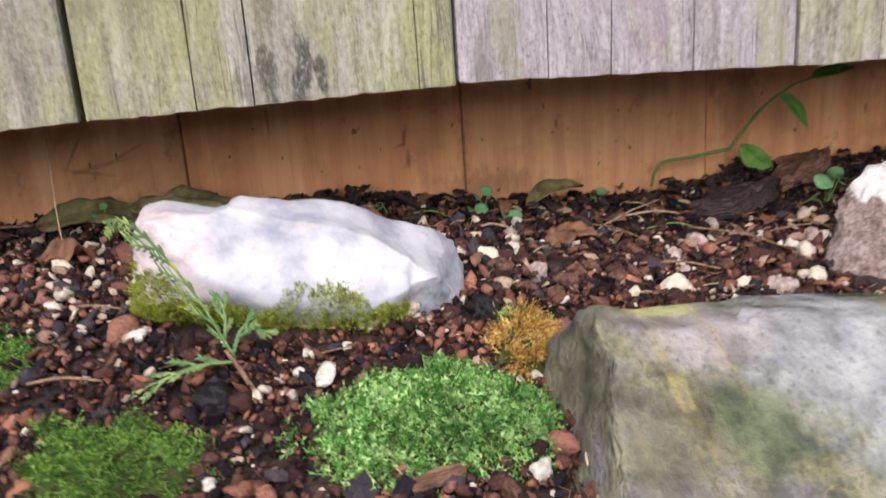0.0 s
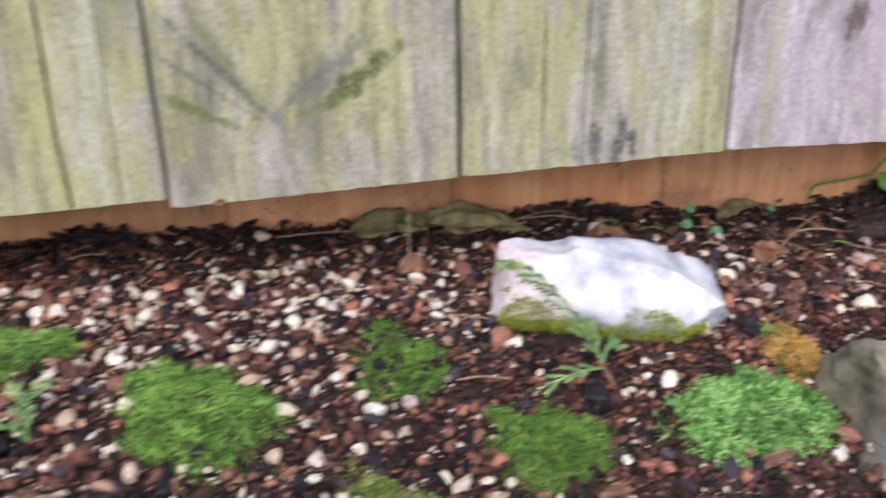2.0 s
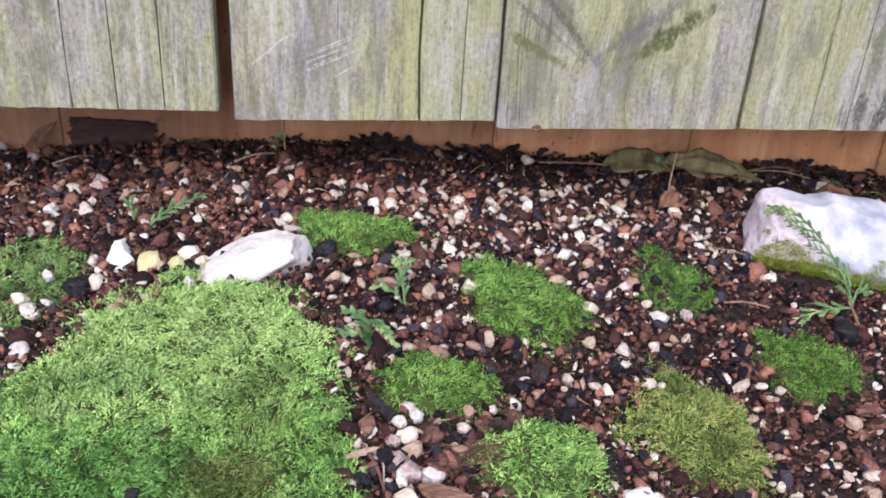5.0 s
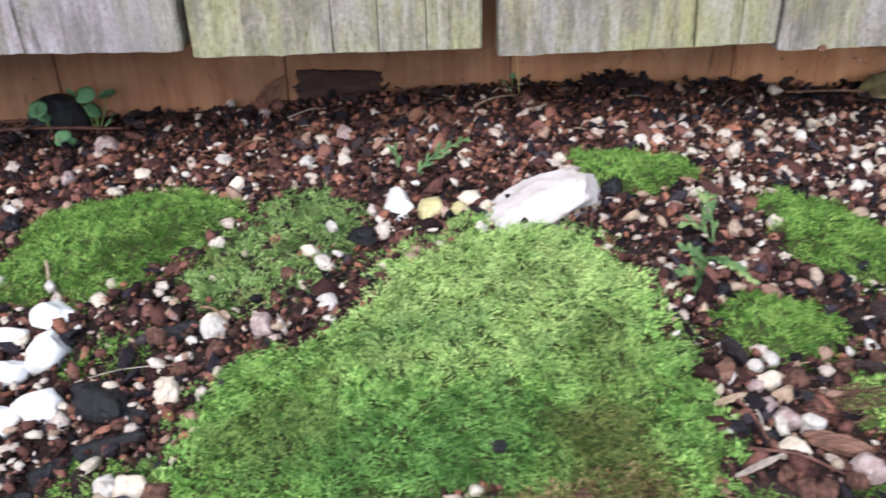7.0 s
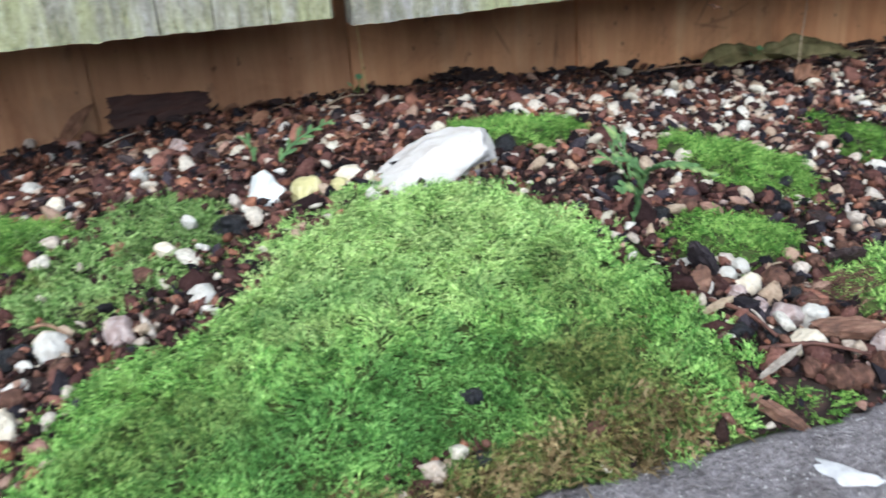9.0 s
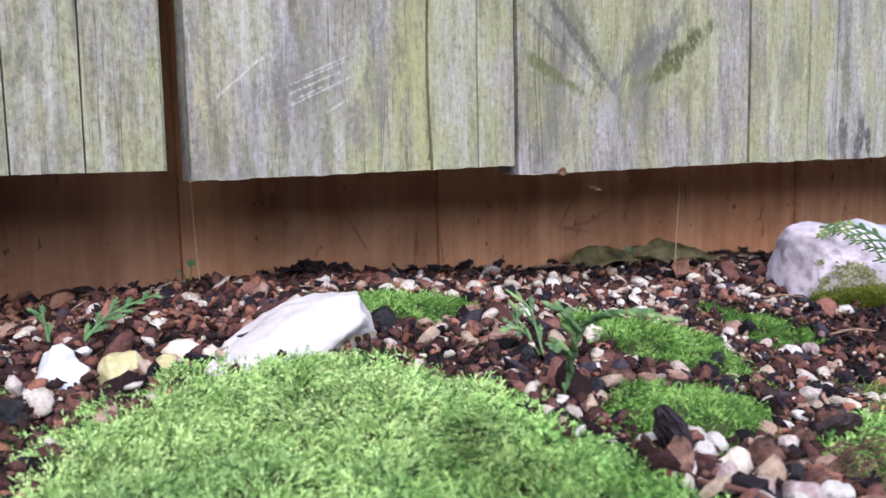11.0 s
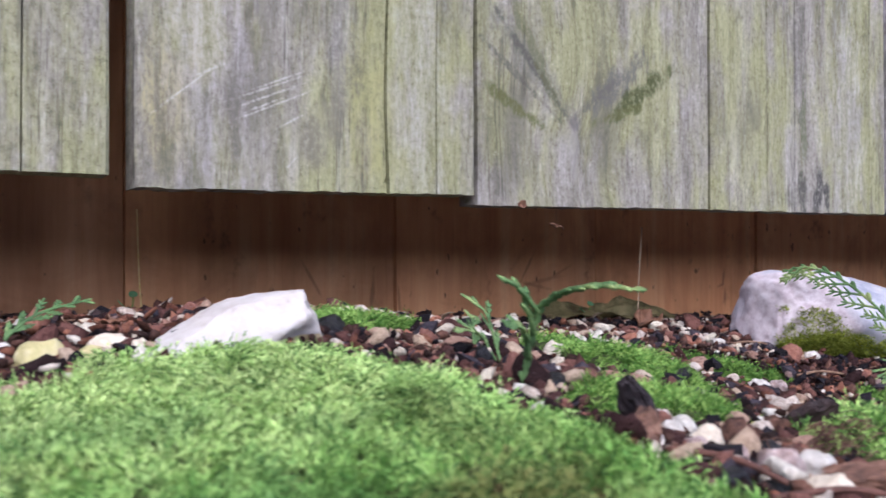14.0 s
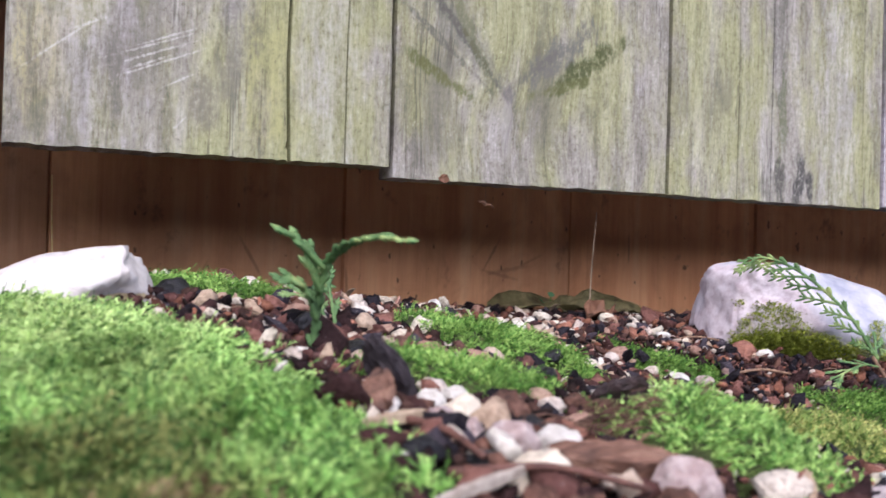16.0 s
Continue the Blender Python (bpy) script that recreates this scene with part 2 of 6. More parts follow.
def stone_material(name, stops, scale=60, vein=None, green=0.0, rough=0.6, bump=0.4, grain=420, marks=()):
    """Natural stone: mottled tones, optional veins and a film of algae."""
    g = Graph(name)
    big, small = g.noise(scale, None, 6, 0.62, 0.4), g.noise(grain, None, 4, 0.6)
    col = g.ramp(g.math("ADD", g.math("MULTIPLY", big, 0.75), g.math("MULTIPLY", small, 0.25)), stops)
    if vein:
        n = g.noise(vein[1], g.coords((1.5, 1, 0.8)), 3, 0.5, 1.5)
        line = g.math("MULTIPLY", g.step(g.math("ABSOLUTE", g.math("SUBTRACT", n, 0.5)), 0.012, 0.0), g.step(g.noise(scale * 0.5, g.coords((1, 1, 1), (4, 2, 1))), 0.5, 0.6))
        col = g.mix(g.math("MULTIPLY", line, vein[2]), col, vein[0])
    for centre, radii, tone, amount in marks:
        col = g.mix(g.math("MULTIPLY", g.blot(centre, radii, 0.5, 0.4, 200, (1, 1, 1)), amount), col, tone)
    if green:
        film = g.step(g.noise(scale * 0.6, None, 5, 0.65), 0.62 - 0.2 * green, 0.72)
        col = g.mix(g.math("MULTIPLY", film, min(1.0, green)), col, g.ramp(small, [(0.3, (0.075, 0.085, 0.03)), (0.7, (0.22, 0.22, 0.09))]))
    return g.done(col, rough, g.math("ADD", big, g.math("MULTIPLY", small, 0.35)), bump, 0.003)


def gravel_material(name, stops, bump=1.0, rough=0.9, grain=620):
    g = Graph(name)
    g.bsdf.inputs["Specular IOR Level"].default_value = 0.12
    col = g.ramp(g.island(), stops)
    n = g.noise(grain, None, 4, 0.65)
    col = g.mix(g.step(n, 0.55, 0.35, 0.0, 0.45), col, (0.35, 0.28, 0.24), "MULTIPLY")
    col = g.mix(g.step(n, 0.62, 0.8, 0.0, 0.25), col, (0.8, 0.75, 0.68))
    return g.done(col, rough, n, bump, 0.0016)


def moss_material(name, dark, mid, light, brown=0.3, scale=45, dry=None, tones=()):
    """Moss shoots: tones from shoot to shoot, with worn brownish and deep green patches."""
    g = Graph(name)
    g.bsdf.inputs["Specular IOR Level"].default_value = 0.15
    col = g.ramp(g.island(), [(0.0, dark), (0.42, mid), (0.9, light)])
    gap = g.step(g.noise(scale * 6, None, 3, 0.6), 0.46, 0.34, 0.0, 0.6)
    col = g.mix(gap, col, dark)
    deep = g.step(g.noise(scale, None, 4, 0.6), 0.48, 0.62)
    col = g.mix(g.math("MULTIPLY", deep, 0.45), col, dark)
    bright = g.step(g.noise(scale * 2.2, g.coords((1, 1, 1), (1.3, 4.1, 0)), 3, 0.6), 0.52, 0.66)
    col = g.mix(g.math("MULTIPLY", bright, 0.45), col, light)
    worn = g.step(g.noise(scale * 0.7, g.coords((1, 1, 1), (3.3, 1.2, 0)), 5, 0.65), 0.54, 0.68)
    col = g.mix(g.math("MULTIPLY", worn, brown), col, g.ramp(g.island(), [(0.0, (0.10, 0.08, 0.025)), (1.0, (0.32, 0.25, 0.09))]))
    # paler crest: dry moss, with the sky's light on it put into the colour
    if dry:
        col = g.mix(g.math("MULTIPLY", g.blot(dry[0], dry[1], 0.9, 0.35, 60, (1, 1, 1)), g.math("MULTIPLY", g.island(), 0.75)), col, (0.66, 0.80, 0.33))
    for centre, radii, tone, amount in tones:
        col = g.mix(g.math("MULTIPLY", g.blot(centre, radii, 0.9, 0.45, 70, (1, 1, 1)), amount), col, g.mix(g.island(), dark, tone))
    g.done(col, 0.6)
    return g.thin(0.12)


def plain_material(name, stops, scale=120, stretch=(1, 1, 1), rough=0.7, bump=0.3, thin=0.0):
    g = Graph(name)
    n = g.noise(scale, g.coords(stretch), 5, 0.6)
    g.done(g.ramp(n, stops), rough, n, bump, 0.0006)
    return g.thin(thin) if thin else g.mat


def concrete_material():
    """Old edging concrete: grey-mauve paste, pale and dark sand grains, pits."""
    g = Graph("concrete")
    big, sand, pits = g.noise(70, None, 6, 0.7), g.noise(900, None, 3, 0.6), g.noise(420, g.coords((1, 1, 1), (3, 1, 2)), 4, 0.7)
    col = g.ramp(g.math("ADD", g.math("MULTIPLY", big, 0.5), g.math("MULTIPLY", pits, 0.5)), [(0.34, (0.075, 0.066, 0.068)), (0.5, (0.185, 0.165, 0.172)), (0.66, (0.33, 0.305, 0.315))])
    col = g.mix(g.step(sand, 0.60, 0.68, 0.0, 0.6), col, (0.60, 0.58, 0.56))
    col = g.mix(g.step(sand, 0.42, 0.33, 0.0, 0.7), col, (0.07, 0.06, 0.06))
    col = g.mix(g.step(pits, 0.40, 0.32, 0.0, 0.6), col, (0.06, 0.055, 0.05))
    return g.done(col, 0.93, g.math("ADD", pits, g.math("MULTIPLY", sand, 0.5)), 1.0, 0.0016)


def white_rock_material():
    """Quartz: smooth milky white with blue-grey clouds, fine specks and a broken bluish corner."""
    g = Graph("white_quartz")
    cloud, fine, speck = g.noise(42, None, 5, 0.6), g.noise(260, None, 5, 0.65), g.noise(700, None, 3, 0.6)
    col = g.ramp(cloud, [(0.36, (0.25, 0.265, 0.33)), (0.47, (0.375, 0.38, 0.435)), (0.60, (0.51, 0.51, 0.555))])
    col = g.mix(g.step(fine, 0.44, 0.32, 0.0, 0.5), col, (0.30, 0.29, 0.33))
    col = g.mix(g.step(speck, 0.66, 0.74, 0.0, 0.4), col, (0.30, 0.28, 0.26))
    stain = g.step(g.noise(55, g.coords((1, 1, 1), (2, 5, 1)), 4, 0.6), 0.58, 0.70, 0.0, 0.35)
    col = g.mix(stain, col, (0.47, 0.41, 0.34))
    pink = g.blot((-0.058, -0.010, 0.0), (0.022, 0.045, 0.040), 0.7, 0.3, 80, (1, 1, 1))
    col = g.mix(g.math("MULTIPLY", pink, 0.85), col, g.ramp(fine, [(0.35, (0.48, 0.38, 0.40)), (0.62, (0.70, 0.62, 0.64))]))
    broken = g.blot((0.043, -0.030, -0.006), (0.009, 0.014, 0.0075), 0.4, 0.3, 160, (1, 1, 1))
    col = g.mix(g.math("MULTIPLY", broken, 0.85), col, g.ramp(fine, [(0.35, (0.17, 0.19, 0.23)), (0.62, (0.46, 0.51, 0.58))]))
    return g.done(col, 0.55, g.math("ADD", cloud, g.math("MULTIPLY", fine, 0.5)), 0.3, 0.0015)


def boulder_material():
    """Grey limestone: blue-grey and pale clouds, olive algae low down, ochre veins, a yellow-green patch on its shoulder."""
    g = Graph("grey_limestone")
    cloud, mid, fine = g.noise(24, None, 6, 0.6), g.noise(75, None, 5, 0.55), g.noise(420, None, 4, 0.6)
    tone = g.math("ADD", g.math("MULTIPLY", cloud, 0.5), g.math("ADD", g.math("MULTIPLY", mid, 0.35), g.math("MULTIPLY", fine, 0.15)))
    col = g.ramp(tone, [(0.37, (0.050, 0.050, 0.046)), (0.45, (0.095, 0.093, 0.090)), (0.52, (0.180, 0.172, 0.172)), (0.62, (0.34, 0.355, 0.40))])
    film = g.step(g.math("ADD", g.noise(30, g.coords((1, 1, 1), (1, 4, 2)), 5, 0.62), g.math("MULTIPLY", mid, 0.2)), 0.50, 0.68)
    col = g.mix(g.math("MULTIPLY", film, 0.75), col, g.ramp(g.math("ADD", g.math("MULTIPLY", mid, 0.6), g.math("MULTIPLY", fine, 0.4)), [(0.36, (0.030, 0.032, 0.012)), (0.5, (0.105, 0.105, 0.042)), (0.62, (0.22, 0.21, 0.095))]))
    lichen = g.step(g.noise(95, g.coords((1, 1, 1), (6, 1, 3)), 6, 0.72), 0.56, 0.66)
    col = g.mix(g.math("MULTIPLY", lichen, 0.35), col, (0.20, 0.21, 0.09))
    n = g.noise(22, g.coords((1.6, 1, 0.7)), 4, 0.6, 1.2)
    line = g.math("MULTIPLY", g.step(g.math("ABSOLUTE", g.math("SUBTRACT", n, 0.5)), 0.010, 0.0), g.step(g.noise(40, g.coords((1, 1, 1), (4, 2, 1))), 0.46, 0.58))
    col = g.mix(g.math("MULTIPLY", line, 0.3), col, (0.46, 0.39, 0.17))
    # blue-grey stone at upper right, lightened as by the sky in its colour
    pale = g.blot((0.035, -0.010, 0.020), (0.060, 0.060, 0.030), 0.9, 0.45, 55, (1, 1, 1))
    col = g.mix(g.math("MULTIPLY", pale, 0.5), col, g.ramp(mid, [(0.35, (0.30, 0.32, 0.36)), (0.62, (0.55, 0.58, 0.64))]))
    # the fourth blot paints the shade of the left corner face
    for centre, radii, tones, amount in (((-0.020, 0.038, 0.036), (0.036, 0.034, 0.03), ((0.24, 0.25, 0.27), (0.46, 0.48, 0.53)), 0.55), ((-0.066, 0.044, 0.044), (0.024, 0.015, 0.02), ((0.20, 0.17, 0.165), (0.38, 0.33, 0.32)), 0.65),
                                         ((-0.084, 0.010, 0.029), (0.022, 0.016, 0.02), ((0.045, 0.042, 0.025), (0.15, 0.14, 0.09)), 0.75), ((-0.103, 0.045, 0.032), (0.010, 0.034, 0.02), ((0.05, 0.046, 0.034), (0.16, 0.145, 0.11)), 0.75),
                                         ((-0.058, 0.014, 0.027), (0.013, 0.012, 0.02), ((0.035, 0.052, 0.024), (0.13, 0.17, 0.09)), 0.75)):
        col = g.mix(g.math("MULTIPLY", g.blot(centre, radii, 0.8, 0.45, 70, (1, 1, 1)), amount), col, g.ramp(mid, [(0.36, tones[0]), (0.62, tones[1])]))
    for centre, radii in (((-0.0805, 0.028, 0.038), (0.0011, 0.014, 0.016)), ((-0.0770, 0.018, 0.031), (0.0009, 0.013, 0.014)), ((-0.0605, 0.041, 0.042), (0.0009, 0.010, 0.012)), ((-0.0590, 0.029, 0.036), (0.0007, 0.006, 0.008))):
        col = g.mix(g.math("MULTIPLY", g.math("MULTIPLY", g.blot(centre, radii, 1.8, 1.2, 160, (1, 1, 1)), g.step(mid, 0.42, 0.55, 0.2, 1.0)), 0.55), col, (0.34, 0.28, 0.10))
    shoulder = g.blot((-0.076, 0.066, 0.040), (0.020, 0.014, 0.012), 0.6, 0.4, 120, (1, 1, 1))
    col = g.mix(g.math("MULTIPLY", shoulder, 0.8), col, g.ramp(mid, [(0.35, (0.26, 0.27, 0.08)), (0.65, (0.50, 0.50, 0.20))]))
    col = g.mix(g.step(fine, 0.42, 0.32, 0.0, 0.5), col, (0.08, 0.075, 0.06))
    return g.done(col, 0.58, g.math("ADD", mid, g.math("MULTIPLY", fine, 0.5)), 0.8, 0.003)


def split_rock_material():
    """A rock with a rough grey-brown weathered rind and a fresh white broken top."""
    g = Graph("white_rock_with_rind")
    mid, fine = g.noise(130, None, 6, 0.7), g.noise(620, None, 4, 0.7)
    rind = g.ramp(g.math("ADD", g.math("MULTIPLY", mid, 0.55), g.math("MULTIPLY", fine, 0.45)), [(0.36, (0.075, 0.050, 0.04)), (0.48, (0.22, 0.16, 0.145)), (0.62, (0.43, 0.365, 0.345))])
    fresh = g.ramp(mid, [(0.34, (0.50, 0.47, 0.47)), (0.5, (0.70, 0.68, 0.68)), (0.7, (0.80, 0.79, 0.79))])
    sep = g.n.new("ShaderNodeSeparateXYZ")
    g.put(sep.inputs[0], g.coords())
    where = g.math("ADD", g.math("ADD", sep.outputs[0], sep.outputs[2]), g.math("ADD", g.math("MULTIPLY", sep.outputs[1], 0.6), g.math("MULTIPLY", g.math("SUBTRACT", mid, 0.5), 0.03)))
    col = g.mix(g.step(where, -0.014, -0.008), rind, fresh)
    return g.done(col, 0.85, g.math("ADD", mid, g.math("MULTIPLY", fine, 0.6)), 0.9, 0.003)


GREY = (0.09, 0.09, 0.075)
BLACK = (0.035, 0.036, 0.035)
MOULD = (0.10, 0.11, 0.035)
m_boards = {
    "a": board_material("fence_board_scratched", 1, 0.95, 0.15, [((-0.266, 0.112), (0.020, 0.008), 90, (0.42, 0.38, 0.14), 0.65), ((-0.190, 0.112), (0.028, 0.009), 90, (0.36, 0.35, 0.13), 0.55), ((-0.212, 0.100), (0.012, 0.004), 90, (0.13, 0.12, 0.09), 0.6), ((-0.252, 0.135), (0.060, 0.014), 90, (0.46, 0.43, 0.46), 0.5), ((-0.165, 0.130), (0.060, 0.010), 90, (0.44, 0.43, 0.44), 0.4), ((-0.2, 0.15), (0.05, 0.006), 90, GREY, 0.35), ((-0.206, 0.108), (0.016, 0.006), 60, (0.2, 0.19, 0.15), 0.5)], None, True),
    "b": board_material("fence_board_knotted", 2, 0.85, 0.12, [
        ((-0.112, 0.143), (0.034, 0.0060), 133, (0.15, 0.15, 0.135), 0.5), ((-0.109, 0.140), (0.030, 0.0018), 131, GREY, 0.9), ((-0.120, 0.137), (0.026, 0.0014), 142, GREY, 0.65), ((-0.109, 0.147), (0.034, 0.0025), 118, MOULD, 0.5),
        ((-0.062, 0.137), (0.024, 0.0055), 38, (0.13, 0.128, 0.115), 0.9), ((-0.076, 0.128), (0.014, 0.0022), 38, GREY, 0.35),
        ((-0.047, 0.1335), (0.020, 0.0042), 36, (0.055, 0.068, 0.020), 0.9), ((-0.060, 0.123), (0.016, 0.002), 18, MOULD, 0.6),
        ((-0.121, 0.123), (0.016, 0.0024), 152, MOULD, 0.85), ((-0.0875, 0.104), (0.012, 0.0025), 90, (0.30, 0.29, 0.27), 0.6)], (-0.0875, 0.1174), bleached=0.18),
    "c": board_material("fence_board_stained", 3, 0.95, 0.2, [
        ((0.069, 0.090), (0.013, 0.0030), 90, BLACK, 0.75), ((0.082, 0.091), (0.014, 0.0036), 90, BLACK, 0.85), ((0.0895, 0.089), (0.011, 0.0026), 90, BLACK, 0.85),
        ((0.070, 0.125), (0.022, 0.0030), 90, (0.10, 0.12, 0.05), 0.6), ((0.060, 0.087), (0.009, 0.0045), 90, GREY, 0.5), ((0.066, 0.165), (0.03, 0.005), 90, GREY, 0.45), ((0.108, 0.135), (0.070, 0.012), 90, (0.50, 0.48, 0.52), 0.4), ((0.022, 0.120), (0.050, 0.009), 90, (0.46, 0.46, 0.30), 0.4)]),
    "d": board_material("fence_board_lilac", 4, 0.25, 0.9, [((0.222, 0.125), (0.050, 0.012), 90, (0.29, 0.22, 0.28), 0.5), ((0.196, 0.150), (0.050, 0.007), 90, (0.32, 0.26, 0.32), 0.4), ((0.250, 0.120), (0.060, 0.004), 90, (0.20, 0.17, 0.17), 0.5),
        ((0.163, 0.120), (0.060, 0.006), 90, (0.24, 0.25, 0.13), 0.5), ((0.278, 0.120), (0.060, 0.009), 90, (0.30, 0.31, 0.17), 0.6), ((0.208, 0.145), (0.011, 0.0055), 75, (0.09, 0.065, 0.055), 1.0)], (0.208, 0.144)),
    "e": board_material("fence_board_green", 5, 0.55, 0.45, [((0.352, 0.095), (0.022, 0.005), 90, (0.22, 0.32, 0.06), 0.8), ((0.366, 0.130), (0.05, 0.006), 90, (0.16, 0.15, 0.13), 0.6)]),
    "l": board_material("fence_board_algae", 6, 0.95, 0.1),
    "m": board_material("fence_board_grey", 7, 0.4, 0.5, [((-0.45, 0.1), (0.02, 0.012), 90, (0.24, 0.23, 0.22), 0.5)]),
}
m_back = back_board_material("cedar_back", 0.0)
# two darker copies of the same cedar, for the boards further left
m_back_dark = back_board_material("dark_cedar_back", 0.55)
m_back_mid = back_board_material("mid_cedar_back", 0.2)
m_sky_block = plain_material("sky_block", [(0.3, (0.10, 0.095, 0.085)), (0.7, (0.17, 0.16, 0.145))], 14)
m_rail = plain_material("rail_wood", [(0.3, (0.16, 0.09, 0.045)), (0.7, (0.28, 0.17, 0.09))], 60, (0.2, 1, 1))
m_soil = plain_material("soil", [(0.3, (0.012, 0.008, 0.008)), (0.55, (0.036, 0.022, 0.019)), (0.75, (0.085, 0.045, 0.034))], 300, rough=0.95, bump=1.0)
m_white_rock = white_rock_material()
m_grey_rock = boulder_material()
m_red_rock = split_rock_material()
m_flat_stone = stone_material("pinkish_slate", [(0.28, (0.20, 0.17, 0.18)), (0.5, (0.38, 0.32, 0.33)), (0.7, (0.56, 0.49, 0.49))], 120, bump=0.6)
# the first mark paints the quartz's shaded notch in grey
m_small_quartz = stone_material("cream_quartz", [(0.25, (0.36, 0.30, 0.25)), (0.42, (0.52, 0.48, 0.45)), (0.7, (0.63, 0.61, 0.60))], 110, bump=0.5, marks=[((0.018, -0.011, -0.0015), (0.008, 0.03, 0.0035), (0.30, 0.28, 0.30), 0.9), ((0.020, -0.010, 0.0005), (0.010, 0.012, 0.0010), (0.42, 0.33, 0.16), 0.8), ((-0.012, -0.012, -0.006), (0.012, 0.01, 0.003), (0.45, 0.38, 0.28), 0.5)])
m_pebble_white = stone_material("white_marble", [(0.25, (0.62, 0.64, 0.63)), (0.6, (0.80, 0.81, 0.79))], 120, bump=0.25, rough=0.45)
m_white_chip = stone_material("white_pumice", [(0.28, (0.36, 0.32, 0.28)), (0.45, (0.54, 0.51, 0.46)), (0.7, (0.67, 0.65, 0.62))], 300, bump=0.8, rough=0.9)
m_pink_chip = stone_material("pink_pumice", [(0.30, (0.24, 0.16, 0.145)), (0.48, (0.43, 0.33, 0.31)), (0.68, (0.60, 0.52, 0.50))], 300, bump=1.0, rough=0.95)
m_olive_stone = stone_material("olive_quartz", [(0.25, (0.30, 0.27, 0.11)), (0.5, (0.50, 0.45, 0.22)), (0.75, (0.66, 0.60, 0.40))], 180, bump=0.5, rough=0.7)
m_pebble_cream = stone_material("cream_pumice", [(0.25, (0.42, 0.34, 0.24)), (0.5, (0.66, 0.58, 0.46)), (0.75, (0.78, 0.73, 0.64))], 260, bump=0.6, rough=0.9)
m_pebble_brown = stone_material("brown_clay", [(0.28, (0.040, 0.022, 0.017)), (0.5, (0.135, 0.066, 0.046)), (0.75, (0.28, 0.15, 0.105))], 380, bump=1.0, rough=0.95)
m_charcoal = stone_material("charcoal", [(0.3, (0.004, 0.004, 0.005)), (0.7, (0.016, 0.016, 0.021))], 260, bump=0.8, rough=0.42)
m_concrete = concrete_material()
m_paint = plain_material("white_paint", [(0.3, (0.40, 0.39, 0.40)), (0.6, (0.60, 0.59, 0.60))], 260)
m_lava = gravel_material("lava_gravel", [(0.0, (0.012, 0.008, 0.009)), (0.35, (0.046, 0.022, 0.021)), (0.65, (0.120, 0.056, 0.047)), (0.88, (0.25, 0.120, 0.093)), (1.0, (0.40, 0.18, 0.115))])
m_pumice = gravel_material("pumice_gravel", [(0.0, (0.33, 0.19, 0.15)), (0.25, (0.46, 0.35, 0.25)), (0.55, (0.58, 0.51, 0.45)), (0.8, (0.64, 0.58, 0.46)), (1.0, (0.72, 0.69, 0.64))])
m_coal = gravel_material("charcoal_gravel", [(0.0, (0.007, 0.006, 0.008)), (0.7, (0.022, 0.019, 0.025)), (1.0, (0.06, 0.05, 0.062))], 0.5, 0.7)
m_clay_crumb = gravel_material("clay_crumbs", [(0.0, (0.035, 0.016, 0.011)), (0.6, (0.13, 0.055, 0.036)), (1.0, (0.29, 0.13, 0.08))], 0.6, 0.95)
m_brown_crumb = gravel_material("brown_crumbs", [(0.0, (0.016, 0.010, 0.009)), (0.6, (0.070, 0.038, 0.030)), (1.0, (0.17, 0.088, 0.064))], 0.6, 0.95)
m_grit = gravel_material("brown_grit", [(0.0, (0.014, 0.009, 0.010)), (0.5, (0.055, 0.031, 0.030)), (0.85, (0.14, 0.078, 0.068)), (1.0, (0.36, 0.28, 0.25))], 0.6, 0.95)
m_crumb = gravel_material("soil_crumbs", [(0.0, (0.011, 0.008, 0.008)), (0.7, (0.045, 0.028, 0.025)), (1.0, (0.10, 0.055, 0.042))], 0.6, 0.95)
